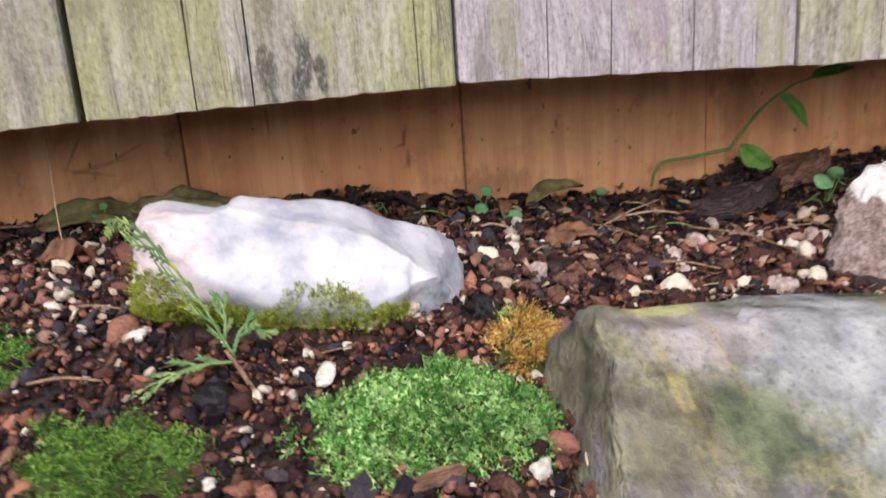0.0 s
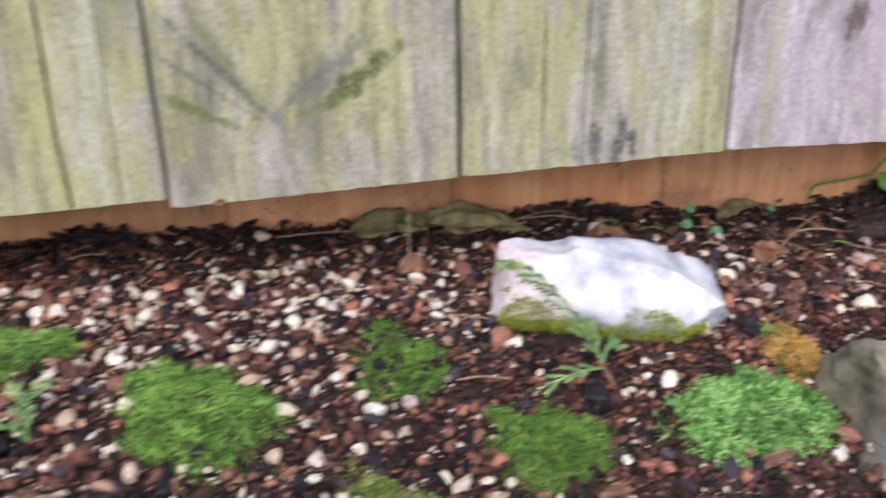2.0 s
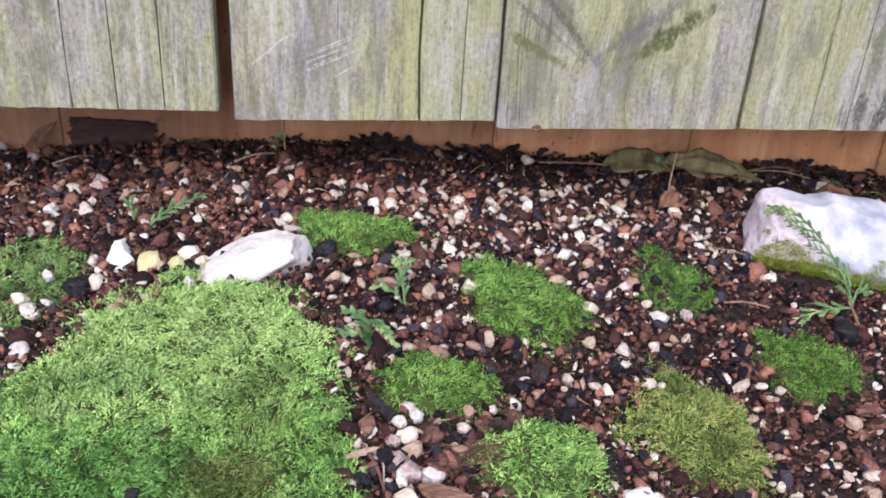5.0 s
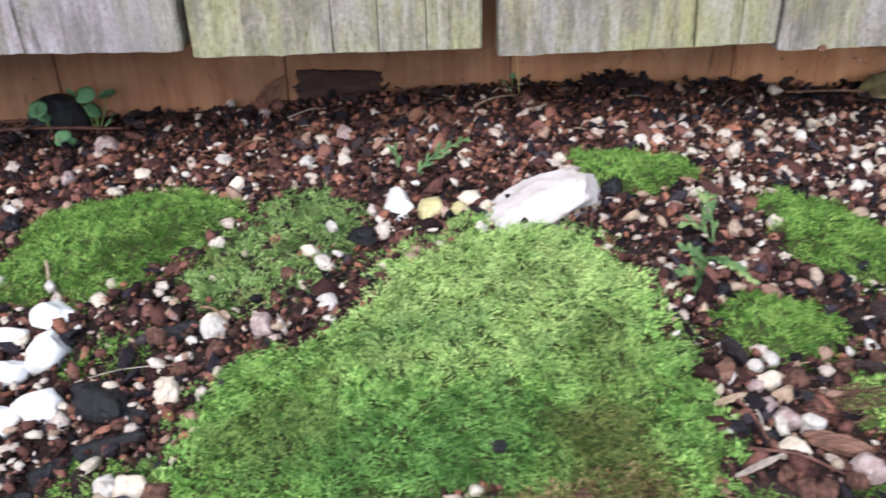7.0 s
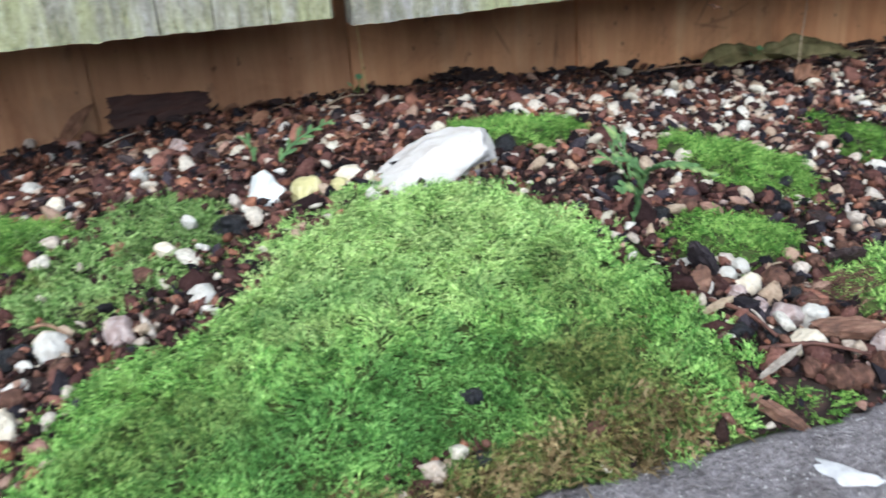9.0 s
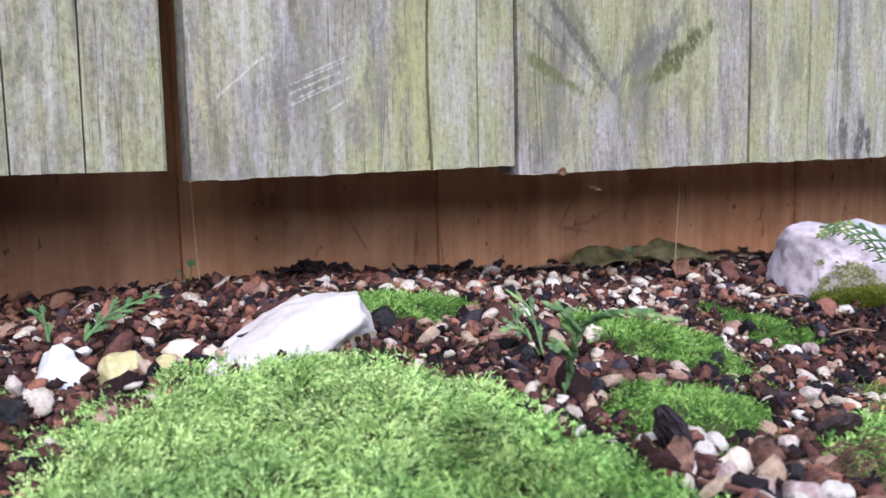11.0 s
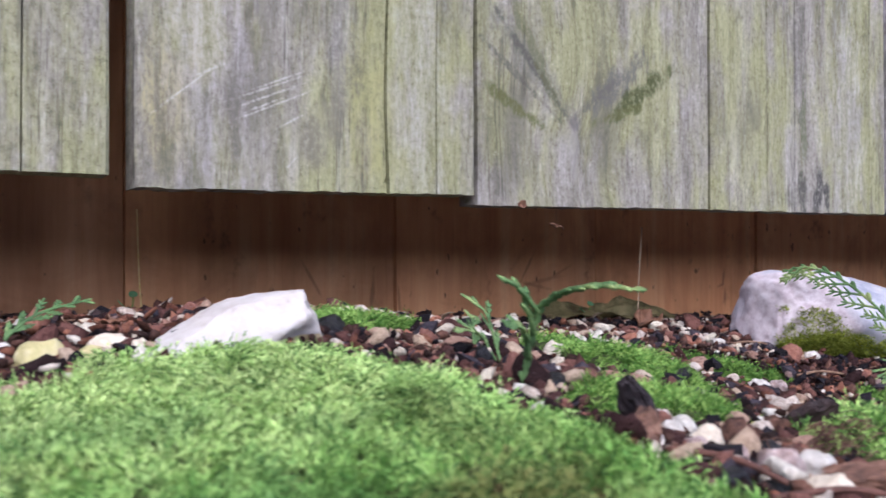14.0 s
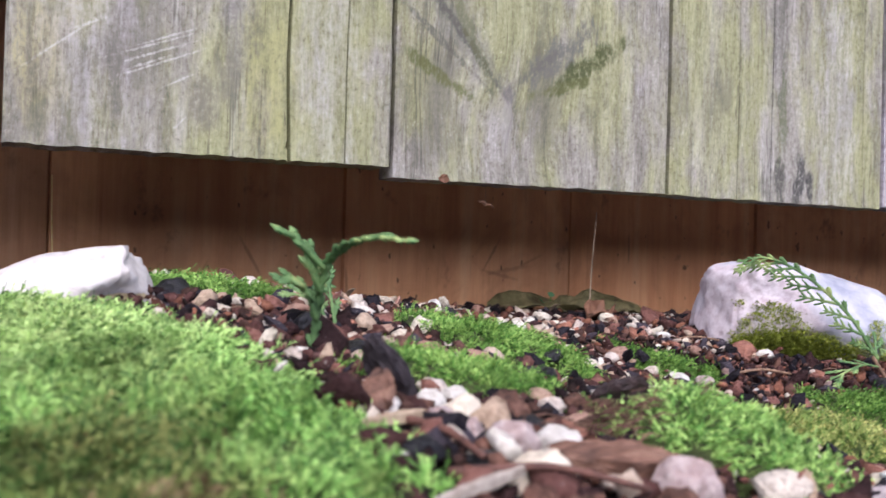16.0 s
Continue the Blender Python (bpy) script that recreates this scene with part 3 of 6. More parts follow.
m_moss = {
    # the mound's pale crest blot is part dryness, part painted sky light
    "mound": moss_material("mound_moss", (0.038, 0.095, 0.022), (0.205, 0.430, 0.090), (0.45, 0.70, 0.20), 0.30, dry=((-0.01, 0.026, 0.0), (0.070, 0.046, 1.0)),
                           tones=[((-0.030, -0.050, 0), (0.058, 0.022, 1), (0.12, 0.32, 0.08), 0.55), ((-0.036, 0.002, 0), (0.026, 0.010, 1), (0.13, 0.30, 0.08), 0.5), ((0.032, -0.020, 0), (0.018, 0.024, 1), (0.28, 0.34, 0.10), 0.45),
                                  ((0.022, -0.058, 0), (0.017, 0.022, 1), (0.24, 0.20, 0.07), 0.75), ((-0.088, -0.038, 0), (0.024, 0.014, 1), (0.21, 0.25, 0.07), 0.6), ((-0.008, -0.079, 0), (0.040, 0.008, 1), (0.30, 0.21, 0.09), 0.7)]),
    "green": moss_material("green_moss", (0.040, 0.105, 0.015), (0.130, 0.285, 0.050), (0.34, 0.53, 0.13), 0.25),
    "soft": moss_material("soft_moss", (0.040, 0.095, 0.022), (0.190, 0.390, 0.082), (0.47, 0.70, 0.20), 0.25),
    "mixed": moss_material("thin_moss", (0.045, 0.085, 0.022), (0.17, 0.31, 0.075), (0.42, 0.58, 0.22), 0.45),
    "deep": moss_material("deep_moss", (0.032, 0.085, 0.014), (0.10, 0.22, 0.035), (0.24, 0.40, 0.085), 0.2),
    "olive": moss_material("olive_moss", (0.06, 0.10, 0.022), (0.19, 0.30, 0.065), (0.46, 0.46, 0.15), 0.6),
    "pale": moss_material("pale_moss", (0.03, 0.10, 0.02), (0.11, 0.30, 0.055), (0.44, 0.66, 0.26), 0.05),
    "withered": moss_material("withered_moss", (0.05, 0.035, 0.016), (0.17, 0.115, 0.050), (0.40, 0.31, 0.16), 0.5),
    "rust": moss_material("rust_moss", (0.20, 0.10, 0.02), (0.44, 0.25, 0.06), (0.62, 0.43, 0.15), 0.0),
    "rock": moss_material("rock_moss", (0.075, 0.10, 0.012), (0.25, 0.30, 0.035), (0.46, 0.52, 0.09), 0.2, 120),
}
m_moss_bed = plain_material("moss_bed", [(0.3, (0.022, 0.028, 0.008)), (0.7, (0.060, 0.085, 0.018))], 300, rough=0.95, bump=0.8)
m_scale_leaf = plain_material("cypress_scales", [(0.3, (0.055, 0.115, 0.045)), (0.5, (0.13, 0.24, 0.085)), (0.70, (0.40, 0.49, 0.18))], 110, thin=0.15)
m_twig = plain_material("twig_bark", [(0.3, (0.10, 0.055, 0.035)), (0.7, (0.30, 0.19, 0.12))], 300, (1, 1, 0.4))
m_straw = plain_material("dry_straw", [(0.3, (0.22, 0.155, 0.10)), (0.7, (0.46, 0.37, 0.26))], 300)
# bright yellow that stands in for a glint on a thin straw
m_glint_straw = plain_material("glint_straw", [(0.3, (0.62, 0.46, 0.10)), (0.7, (0.80, 0.72, 0.42))], 300)
m_grey_wood = plain_material("grey_wood", [(0.3, (0.20, 0.16, 0.13)), (0.7, (0.48, 0.43, 0.37))], 300)
m_red_twig = plain_material("red_twig_bark", [(0.3, (0.045, 0.020, 0.016)), (0.7, (0.16, 0.072, 0.052))], 260)
m_slab = plain_material("red_brown_slab", [(0.3, (0.022, 0.009, 0.008)), (0.7, (0.070, 0.029, 0.022))], 200, (0.3, 1, 1), bump=0.6)
m_bark = plain_material("bark_chip", [(0.3, (0.035, 0.018, 0.013)), (0.5, (0.13, 0.065, 0.042)), (0.75, (0.30, 0.18, 0.125))], 350, (0.3, 1, 1), bump=0.8)
m_dark_bark = plain_material("dark_bark", [(0.3, (0.014, 0.009, 0.009)), (0.7, (0.055, 0.034, 0.034))], 350, bump=0.8)
m_black_bark = plain_material("black_bark", [(0.3, (0.008, 0.006, 0.008)), (0.7, (0.035, 0.026, 0.030))], 350, bump=0.8)
m_dry_leaf = plain_material("dry_leaf", [(0.3, (0.085, 0.065, 0.03)), (0.5, (0.19, 0.165, 0.07)), (0.75, (0.34, 0.28, 0.14))], 130, thin=0.2)
m_brown_leaf = plain_material("brown_leaf", [(0.3, (0.10, 0.045, 0.025)), (0.7, (0.27, 0.14, 0.085))], 160, thin=0.15)
m_fresh_leaf = plain_material("fresh_leaf", [(0.3, (0.15, 0.34, 0.06)), (0.7, (0.30, 0.54, 0.13))], 200, rough=0.45, thin=0.35)
m_clover = plain_material("clover_leaf", [(0.3, (0.11, 0.28, 0.13)), (0.7, (0.22, 0.43, 0.21))], 250, thin=0.3)
m_stem = plain_material("green_stem", [(0.3, (0.10, 0.20, 0.04)), (0.7, (0.20, 0.30, 0.08))], 250)


# ---- building helpers ----
def mesh_object(name, verts, faces, material, parent=None, label="", smooth=False):
    """One mesh object from vertices and faces, in world metres."""
    me = bpy.data.meshes.new(name)
    verts = np.asarray(verts, dtype=np.float32).reshape(-1, 3)
    if isinstance(faces, np.ndarray):
        k = faces.shape[1]
        me.vertices.add(len(verts))
        me.vertices.foreach_set("co", verts.ravel())
        me.loops.add(faces.size)
        me.loops.foreach_set("vertex_index", faces.astype(np.int32).ravel())
        me.polygons.add(len(faces))
        me.polygons.foreach_set("loop_start", np.arange(0, faces.size, k, dtype=np.int32))
        me.update(calc_edges=True)
    else:
        me.from_pydata(verts.tolist(), [], faces)
    me.polygons.foreach_set("use_smooth", [smooth] * len(me.polygons))
    me.materials.append(material)
    ob = new(name, me)
    if parent:
        ob.parent = parent
    if label:
        ob["label"] = label
    return ob


def thing(name, place, label, category, group=""):
    """An Empty at the base of a thing made of parts."""
    ob = new(name)
    ob.location = place
    ob.empty_display_size = 0.01
    return tagged(ob, label, category, group)


def part(name, verts, faces, material, parent, label="", smooth=True):
    """A part in world metres, hung under its thing at the thing's place."""
    ob = mesh_object(name, np.asarray(verts, float) - np.array(parent.matrix_basis.translation if parent.parent is None else parent.parent.location), faces, material, parent, label, smooth)
    return ob


# ---- lie of the land ----
SWELL = [0.0015, -0.0021, 0.0609, -0.0037, 0.0045, 0.0063, -0.0004, 0.0097, -0.0009, 0.0023, 0.0036, 0.0048, 0.0106, 0.0157, 0.0036, 0.0174, -0.0025, 0.0099, -0.0007, -0.0041, -0.0151, 0.0097, 0.0000, -0.0110, 0.0067, 0.0190, -0.0055, -0.0083, -0.0078, -0.0081, -0.0069]
CENTRES = [(x, y) for x in (-0.5, -0.38, -0.26, -0.14, -0.02, 0.1, 0.25) for y in (-0.2, -0.1, 0.0, 0.1)]


def land(x, y):
    """Height of the bare bed: a low bank that falls away to both sides and towards the kerb."""
    x, y = np.clip(np.asarray(x, float), -0.65, 0.42), np.clip(np.asarray(y, float), -0.3, 0.15)
    z = SWELL[0] + SWELL[1] * x + SWELL[2] * y
    for (a, b), s in zip(CENTRES, SWELL[3:]):
        z = z + s * np.exp(-((x - a) ** 2 + (y - b) ** 2) / 0.02)
    roll = np.sqrt(np.clip((y - kerb_line(x) + 0.003) / 0.013, 0, 1))
    return z - np.clip(z - kerb_top(x), 0, None) * (1 - roll)


def kerb_line(x):
    return -0.2320 + 0.15 * np.clip(np.asarray(x, float) + 0.2, 0, 0.2)


def kerb_top(x):
    return 0.0065 - 0.075 * np.clip(np.asarray(x, float) + 0.2, 0, 0.22)


# Moss patches: kind, label, ovals (x, y, half-width, half-depth), height, share of full cover, shoot length
CUSHIONS = [
    ("mound", "big rounded cushion of bright green moss", [(-0.284, -0.153, 0.065, 0.081), (-0.355, -0.192, 0.058, 0.051), (-0.258, -0.192, 0.042, 0.048), (-0.325, -0.165, 0.044, 0.044)], 0.0056, 1.0, 0.0024),
    ("green", "low flat patch of green moss among gravel", [(-0.214, -0.036, 0.036, 0.025)], 0.006, 0.9, 0.0026),
    ("green", "small round cushion of deep green moss", [(-0.133, -0.083, 0.033, 0.036)], 0.009, 1.0, 0.0028),
    ("deep", "thin ragged patch of dark green moss", [(-0.047, -0.050, 0.025, 0.031)], 0.003, 0.78, 0.003),
    ("green", "green moss patch between bark chips", [(-0.183, -0.150, 0.031, 0.021)], 0.006, 0.95, 0.0027),
    ("soft", "light green moss cushion beside bark chips", [(-0.143, -0.190, 0.025, 0.025)], 0.010, 1.0, 0.0030),
    ("olive", "olive and yellowish moss cushion, partly withered", [(-0.070, -0.158, 0.032, 0.037)], 0.009, 1.0, 0.0030),
    ("deep", "dark green moss cushion in front of the white rock", [(0.011, -0.108, 0.028, 0.023)], 0.008, 1.0, 0.0028),
    ("pale", "pale frosted green moss cushion beside the grey boulder", [(0.105, -0.109, 0.036, 0.024)], 0.008, 1.0, 0.0038),
]
FLAT_PATCHES = [
    ("green", "wide low patch of green moss", [(-0.468, -0.052, 0.050, 0.048), (-0.436, -0.040, 0.034, 0.030), (-0.500, -0.078, 0.026, 0.024)], 0.007, 0.95, 0.0027),
    ("mixed", "thin light green moss mixed with gravel", [(-0.380, -0.066, 0.038, 0.042), (-0.392, -0.098, 0.034, 0.022)], 0.004, 0.72, 0.0034),
    ("green", "sparse green moss beside white pebbles", [(-0.440, -0.134, 0.025, 0.016)], 0.003, 0.5, 0.003),
    ("green", "sparse green moss near the kerb", [(-0.434, -0.203, 0.022, 0.013)], 0.003, 0.45, 0.003),
    ("olive", "small olive moss tuft above the rusty moss", [(0.146, -0.054, 0.012, 0.008)], 0.004, 0.95, 0.003),
    ("green", "thin line of moss between gravel and kerb", [(-0.212, -0.2290, 0.020, 0.0055), (-0.170, -0.2255, 0.030, 0.005)], 0.002, 0.7, 0.0028),
    ("withered", "worn brownish moss on the mound's flank", [(-0.246, -0.200, 0.018, 0.022)], 0.0010, 0.36, 0.0030),
    ("withered", "brown withered fringe of moss along the kerb", [(-0.292, -0.2305, 0.024, 0.0070), (-0.256, -0.2285, 0.018, 0.0085), (-0.328, -0.2300, 0.020, 0.006)], 0.0040, 0.90, 0.0042),
    ("rust", "rusty orange tuft of moss against the grey boulder", [(0.147, -0.077, 0.013, 0.019)], 0.010, 1.0, 0.0040),
]
PATCHES = CUSHIONS + FLAT_PATCHES


def within(patch, x, y):
    """1 at the heart of a patch, 0 at its rim, below 0 outside."""
    x, y = np.asarray(x, float), np.asarray(y, float)
    best = np.full(x.shape, -9.0)
    rag = 0.16 * np.sin(95 * x + 40 * y) + 0.13 * np.sin(150 * y - 60 * x + 1.3) + 0.13 * np.sin(260 * x + 190 * y + 2 * np.sin(120 * y)) + 0.12 * np.sin(430 * y - 330 * x + 2 * np.sin(170 * x))
    rag = rag * min(1.0, 0.022 / patch[2][0][2] + 0.08)
    for a, b, rx, ry in patch[2]:
        best = np.maximum(best, 1 - np.hypot((x - a) / rx, (y - b) / ry) + rag * (0.6 if rx > 0.055 else 0.85))
    return best


def bed(x, y):
    """Height of the bed with its moss cushions."""
    z = land(x, y)
    for p in PATCHES:
        w = np.clip(within(p, x, y), 0, 1)
        swell = np.sin(x * 240 + 2 * np.sin(y * 130)) * np.sin(y * 230 + 2 * np.sin(x * 110))
        tuft = 0.7 * swell + np.sin(x * 610 + 3 * np.sin(y * 240)) * np.sin(y * 560 + 2.5 * np.sin(x * 210)) + 0.6 * np.sin(x * 1130 + y * 420) * np.sin(y * 990 - x * 380)
        z = z + p[3] * (1 - (1 - w) ** 2.2) + 0.0012 * tuft * np.clip(w * 6, 0, 1) * min(1.0, p[3] / 0.008)
    return z


# ---- ground sheet, kerb ----
xs = np.r_[-60, -20, -6, -2.5, -1.4, -1.0, -0.82, np.arange(-0.72, 0.52, 0.0035), 0.62, 0.8, 1.2, 2.5, 6, 20, 60]
ys = np.r_[-60, -20, -6, -2.5, -1.2, -0.7, -0.45, -0.36, np.arange(-0.31, 0.165, 0.0035), 0.25, 0.5, 1, 3, 9, 30, 60]
gx, gy = np.meshgrid(xs, ys)
rough = np.array([[noise.noise((x * 90, y * 90, 0)) + 0.6 * noise.noise((x * 230, y * 230, 5)) for x in xs] for y in ys])
gzz = land(gx, gy) - 0.0015 + 0.0012 * rough - 0.0025 * np.clip((kerb_line(gx) + 0.006 - gy) / 0.006, 0, 1)
gzz = np.where(gy < kerb_line(gx) - 0.0005, -0.03, gzz)
idx = np.arange(gx.size).reshape(gx.shape)
quads = np.stack([idx[:-1, :-1], idx[:-1, 1:], idx[1:, 1:], idx[1:, :-1]], -1).reshape(-1, 4)
ground = mesh_object("ground", np.stack([gx, gy, gzz], -1), quads, m_soil, smooth=True)
tagged(ground, "dark damp garden soil under gravel and moss", "ground", kind="structure")


def kerb():
    """A worn concrete edging slab in front of the bed."""
    kx = np.r_[-6, -2, -1, np.arange(-0.7, 0.3, 0.0025), 0.6, 2, 6]
    out = np.r_[np.arange(0.006, 0.06, 0.0025), 0.08, 0.12, 0.2]
    rows = []
    for x in kx:
        e = float(kerb_line(x)) + 0.0022 * noise.noise((x * 60, 0, 0)) + 0.0018 * noise.noise((x * 230, 3, 0))
        top = float(kerb_top(x))
        rim = 0.0012 * noise.noise((x * 300, 1, 4))
        rows.append([(x, e, -0.05), (x, e, top - 0.006), (x, e - 0.0012 + rim * 0.5, top - 0.0014 + rim), (x, e - 0.0035, top - 0.0003 + rim * 0.6)]
                    + [(x, e - d, top + 0.0011 * noise.noise((x * 90, d * 90, 2)) + 0.0011 * noise.noise((x * 300, d * 300, 5))) for d in out] + [(x, -0.9, top), (x, -0.9, -0.05)])
    v = np.array(rows)
    m = v.shape[1]
    i = np.arange(v.shape[0] * m).reshape(-1, m)
    q = np.stack([i[:-1, :-1], i[:-1, 1:], i[1:, 1:], i[1:, :-1]], -1).reshape(-1, 4)
    ob = mesh_object("kerb", v.reshape(-1, 3), q, m_concrete, smooth=True)
    return tagged(ob, "worn grey concrete edging slab with rough rim", "kerb", kind="structure")


kerb()


# ---- fence ----
def picket(name, x0, x1, z0, z1, y, mat, cracks=(), seed=0, fine=True, parent=None):
    """A sawn fence board with a ragged foot, soft edges and open drying cracks."""
    rnd = random.Random(seed)
    top = 1.82
    if fine:
        zs = np.r_[np.arange(0, 0.2, 0.004), np.arange(0.2, 0.5, 0.02), 0.7, 1.0, 1.4, top]
        cols = np.linspace(x0, x1, 110)
    else:
        zs = np.r_[0, 0.01, 0.05, 0.2, 0.5, 1.0, 1.4, top]
        cols = np.linspace(x0, x1, 12)
    u = (cols - x0) / (x1 - x0)
    foot = z0 + (z1 - z0) * u
    if fine:
        foot = foot + np.array([0.0008 * noise.noise((c * 90, seed, 0)) + 0.0004 * noise.noise((c * 310, seed, 4)) + 0.0003 * noise.noise((c * 1900, seed, 6)) for c in cols])
    front = []
    for z in zs:
        zz = np.where(z > 0, foot + (top - foot) * z / top, foot)
        cx = cols.copy()
        edge = 0.0005 * noise.noise((seed, z * 25, 1)) if fine else 0
        cx[0] += edge
        cx[-1] += 0.0005 * noise.noise((seed, z * 25, 9)) if fine else 0
        d = np.zeros_like(cols)
        if fine:
            d += np.array([0.00035 * noise.noise((c * 320, seed, z * 12)) for c in cols])
        for at, wander, depth, reach in cracks:
            if z < reach:
                c0 = at + wander * noise.noise((seed, z * 14, at * 50)) + wander * 0.6 * z * 6
                j = int(np.argmin(np.abs(cols - c0)))
                if 1 < j < len(cols) - 2:
                    wide = 0.0007 if depth > 0.006 else 0.00035
                    cx[j - 1], cx[j], cx[j + 1] = c0 - wide, c0, c0 + wide
                    d[j] += depth
        d[0] += 0.0012 if z0 > 0 else 0.005
        d[-1] += 0.0012 if z0 > 0 else 0.005
        front.append(np.stack([cx, y + d, zz], -1))
    f = np.array(front)
    nr, nc = f.shape[:2]
    i = np.arange(nr * nc).reshape(nr, nc)
    q = np.stack([i[:-1, :-1], i[:-1, 1:], i[1:, 1:], i[1:, :-1]], -1).reshape(-1, 4)
    ring = np.r_[i[0, :], i[1:, -1], i[-1, -2::-1], i[-2:0:-1, 0]]
    rear = f.reshape(-1, 3)[ring]
    rear[:, 1] = y + 0.016
    v = np.concatenate([f.reshape(-1, 3), rear])
    b = np.arange(len(ring)) + nr * nc
    sides = np.stack([ring, b, np.roll(b, -1), np.roll(ring, -1)], -1)
    faces = [tuple(a) for a in q.tolist()] + [tuple(a) for a in sides.tolist()] + [tuple(b[::-1].tolist())]
    return mesh_object(name, v, faces, mat, parent, smooth=False)


fence = thing("fence", (0, 0, 0), "double-sided weathered wooden fence with algae-stained boards", "fence")
fence["kind"] = "structure"
# x from, x to, foot height at each side, set back, material, cracks (x, wander, depth, reach)
FRONT = [
    (-0.5670, -0.4295, 0.0930, 0.0900, 0.0000, "m", [(-0.505, 0.001, 0.004, 0.6)]),
    (-0.4255, -0.2845, 0.0862, 0.0855, 0.0016, "l", [(-0.357, 0.0012, 0.005, 0.9), (-0.335, 0.0008, 0.003, 0.5), (-0.312, 0.001, 0.004, 0.7)]),
    (-0.2765, -0.1392, 0.0815, 0.0832, 0.0000, "a", [(-0.1800, -0.0022, 0.007, 1.2), (-0.158, 0.0006, 0.0015, 0.3)]),
    (-0.1376, -0.0020, 0.0790, 0.0806, -0.0004, "b", []),
    (0.0008, 0.1420, 0.0804, 0.0812, 0.0004, "c", [(0.0627, 0.0008, 0.005, 0.9), (0.041, 0.0005, 0.0018, 0.4), (0.127, 0.0006, 0.0016, 0.4)]),
    (0.1434, 0.2905, 0.0822, 0.0762, -0.0008, "d", [(0.207, 0.0008, 0.005, 0.2), (0.180, 0.0006, 0.0018, 0.4), (0.243, 0.0008, 0.003, 0.3)]),
    (0.2920, 0.4330, 0.0756, 0.0750, -0.0016, "e", [(0.33, 0.0008, 0.002, 0.5), (0.37, 0.001, 0.004, 0.6)]),
]
for n, (x0, x1, za, zb, sety, key, cracks) in enumerate(FRONT):
    picket("board", x0, x1, za, zb, sety, m_boards[key], cracks, n + 1, True, fence)
for n in range(12):
    for x0 in (0.4345 + 0.1425 * n, -0.5685 - 0.1425 * (n + 1)):
        picket("board", x0, x0 + 0.1405, 0.078, 0.078, 0.001 * (n % 3), m_boards["elamc"[n % 5]], [], 20 + n, False, fence)
BACK = [-0.683, -0.540, -0.399, -0.258, -0.117, 0.0232, 0.1688, 0.3105, 0.452]
for n in range(8):
    picket("back_board", BACK[n] - 0.0006, BACK[n + 1] + 0.0006, -0.06, -0.06, 0.1155 + 0.0012 * (n % 2), m_back_dark if n < 3 else m_back_mid if n == 3 else m_back, [], 50 + n, True, fence)
for n in range(11):
    for x0 in (0.453 + 0.141 * n, -0.684 - 0.141 * (n + 1)):
        picket("back_board", x0 - 0.001, x0 + 0.1415, -0.06, -0.06, 0.1155 + 0.0012 * (n % 2), m_back, [], 70 + n, False, fence)


def block(x0, x1, y0, y1, z0, z1, b=0.003):
    """A block with bevelled edges: vertices and faces."""
    bm = bmesh.new()
    bmesh.ops.create_cube(bm, size=1)
    for v in bm.verts:
        v.co = Vector(((x0 + x1) / 2 + v.co.x * (x1 - x0), (y0 + y1) / 2 + v.co.y * (y1 - y0), (z0 + z1) / 2 + v.co.z * (z1 - z0)))
    bmesh.ops.bevel(bm, geom=list(bm.edges), offset=b, segments=2, affect="EDGES")
    vs, fs = [tuple(v.co) for v in bm.verts], [[v.index for v in f.verts] for f in bm.faces]
    bm.free()
    return vs, fs


for z in (0.30, 0.92, 1.55):
    part("rail", *block(-2.3, 2.2, 0.022, 0.112, z, z + 0.038), m_rail, fence, smooth=False)


# unseen low wall, added to keep low sky light off the back boards
sky_block_wall = mesh_object("sky_block_wall", *block(-14, 14, -6.3, -6.1, -0.3, 1.15, 0.02), m_sky_block)
tagged(sky_block_wall, "plain low wall added out of view to block low sky light", "wall", kind="structure")


# ---- stones ----
def ico(level):
    bm = bmesh.new()
    bmesh.ops.create_icosphere(bm, subdivisions=level, radius=1)
    v = np.array([tuple(x.co) for x in bm.verts])
    f = np.array([[x.index for x in p.verts] for p in bm.faces])
    bm.free()
    return v, f


ICO = {n: ico(n) for n in (1, 2, 3, 4, 5, 6)}


def stone_shape(level, dims, seed, cuts=(), lumps=0.12, fine=0.03, square=0.7, freq=1.6, dents=(), ridge=0.0):
    """A broken stone: a squared-off ball, cut by flat faces and roughened at two scales. dims: half sizes."""
    v, f = ICO[level]
    p = np.sign(v) * np.abs(v) ** square
    p = p / np.abs(p).max(0)
    for n, d, hard in cuts:
        n = np.array(n, float) / np.linalg.norm(n)
        over = np.clip(p @ n - d, 0, None)
        p = p - over[:, None] * n * hard
    for centre, r, depth in dents:
        d = p - np.array(centre, float)
        c = np.array(centre, float) / np.linalg.norm(centre)
        p = p - depth * np.exp(-(d ** 2 / np.array(r) ** 2).sum(1))[:, None] * c
    if lumps or fine:
        even = p * np.array(dims) / np.cbrt(np.prod(dims))
        k = np.array([lumps * noise.noise(Vector(q) * freq + Vector((seed * 7.1, 0, seed))) + fine * noise.noise(Vector(q) * freq * 4.5 + Vector((0, seed * 3.3, 1)))
                      + fine * 0.5 * noise.noise(Vector(q) * freq * 12 + Vector((2, seed, 8)))
                      - ridge * (1 - min(1.0, 4 * abs(noise.noise(Vector(q) * freq * 2.2 + Vector((seed, 5, 2)))))) for q in even])
        p = p * (1 + k)[:, None]
    return p * np.array(dims), f


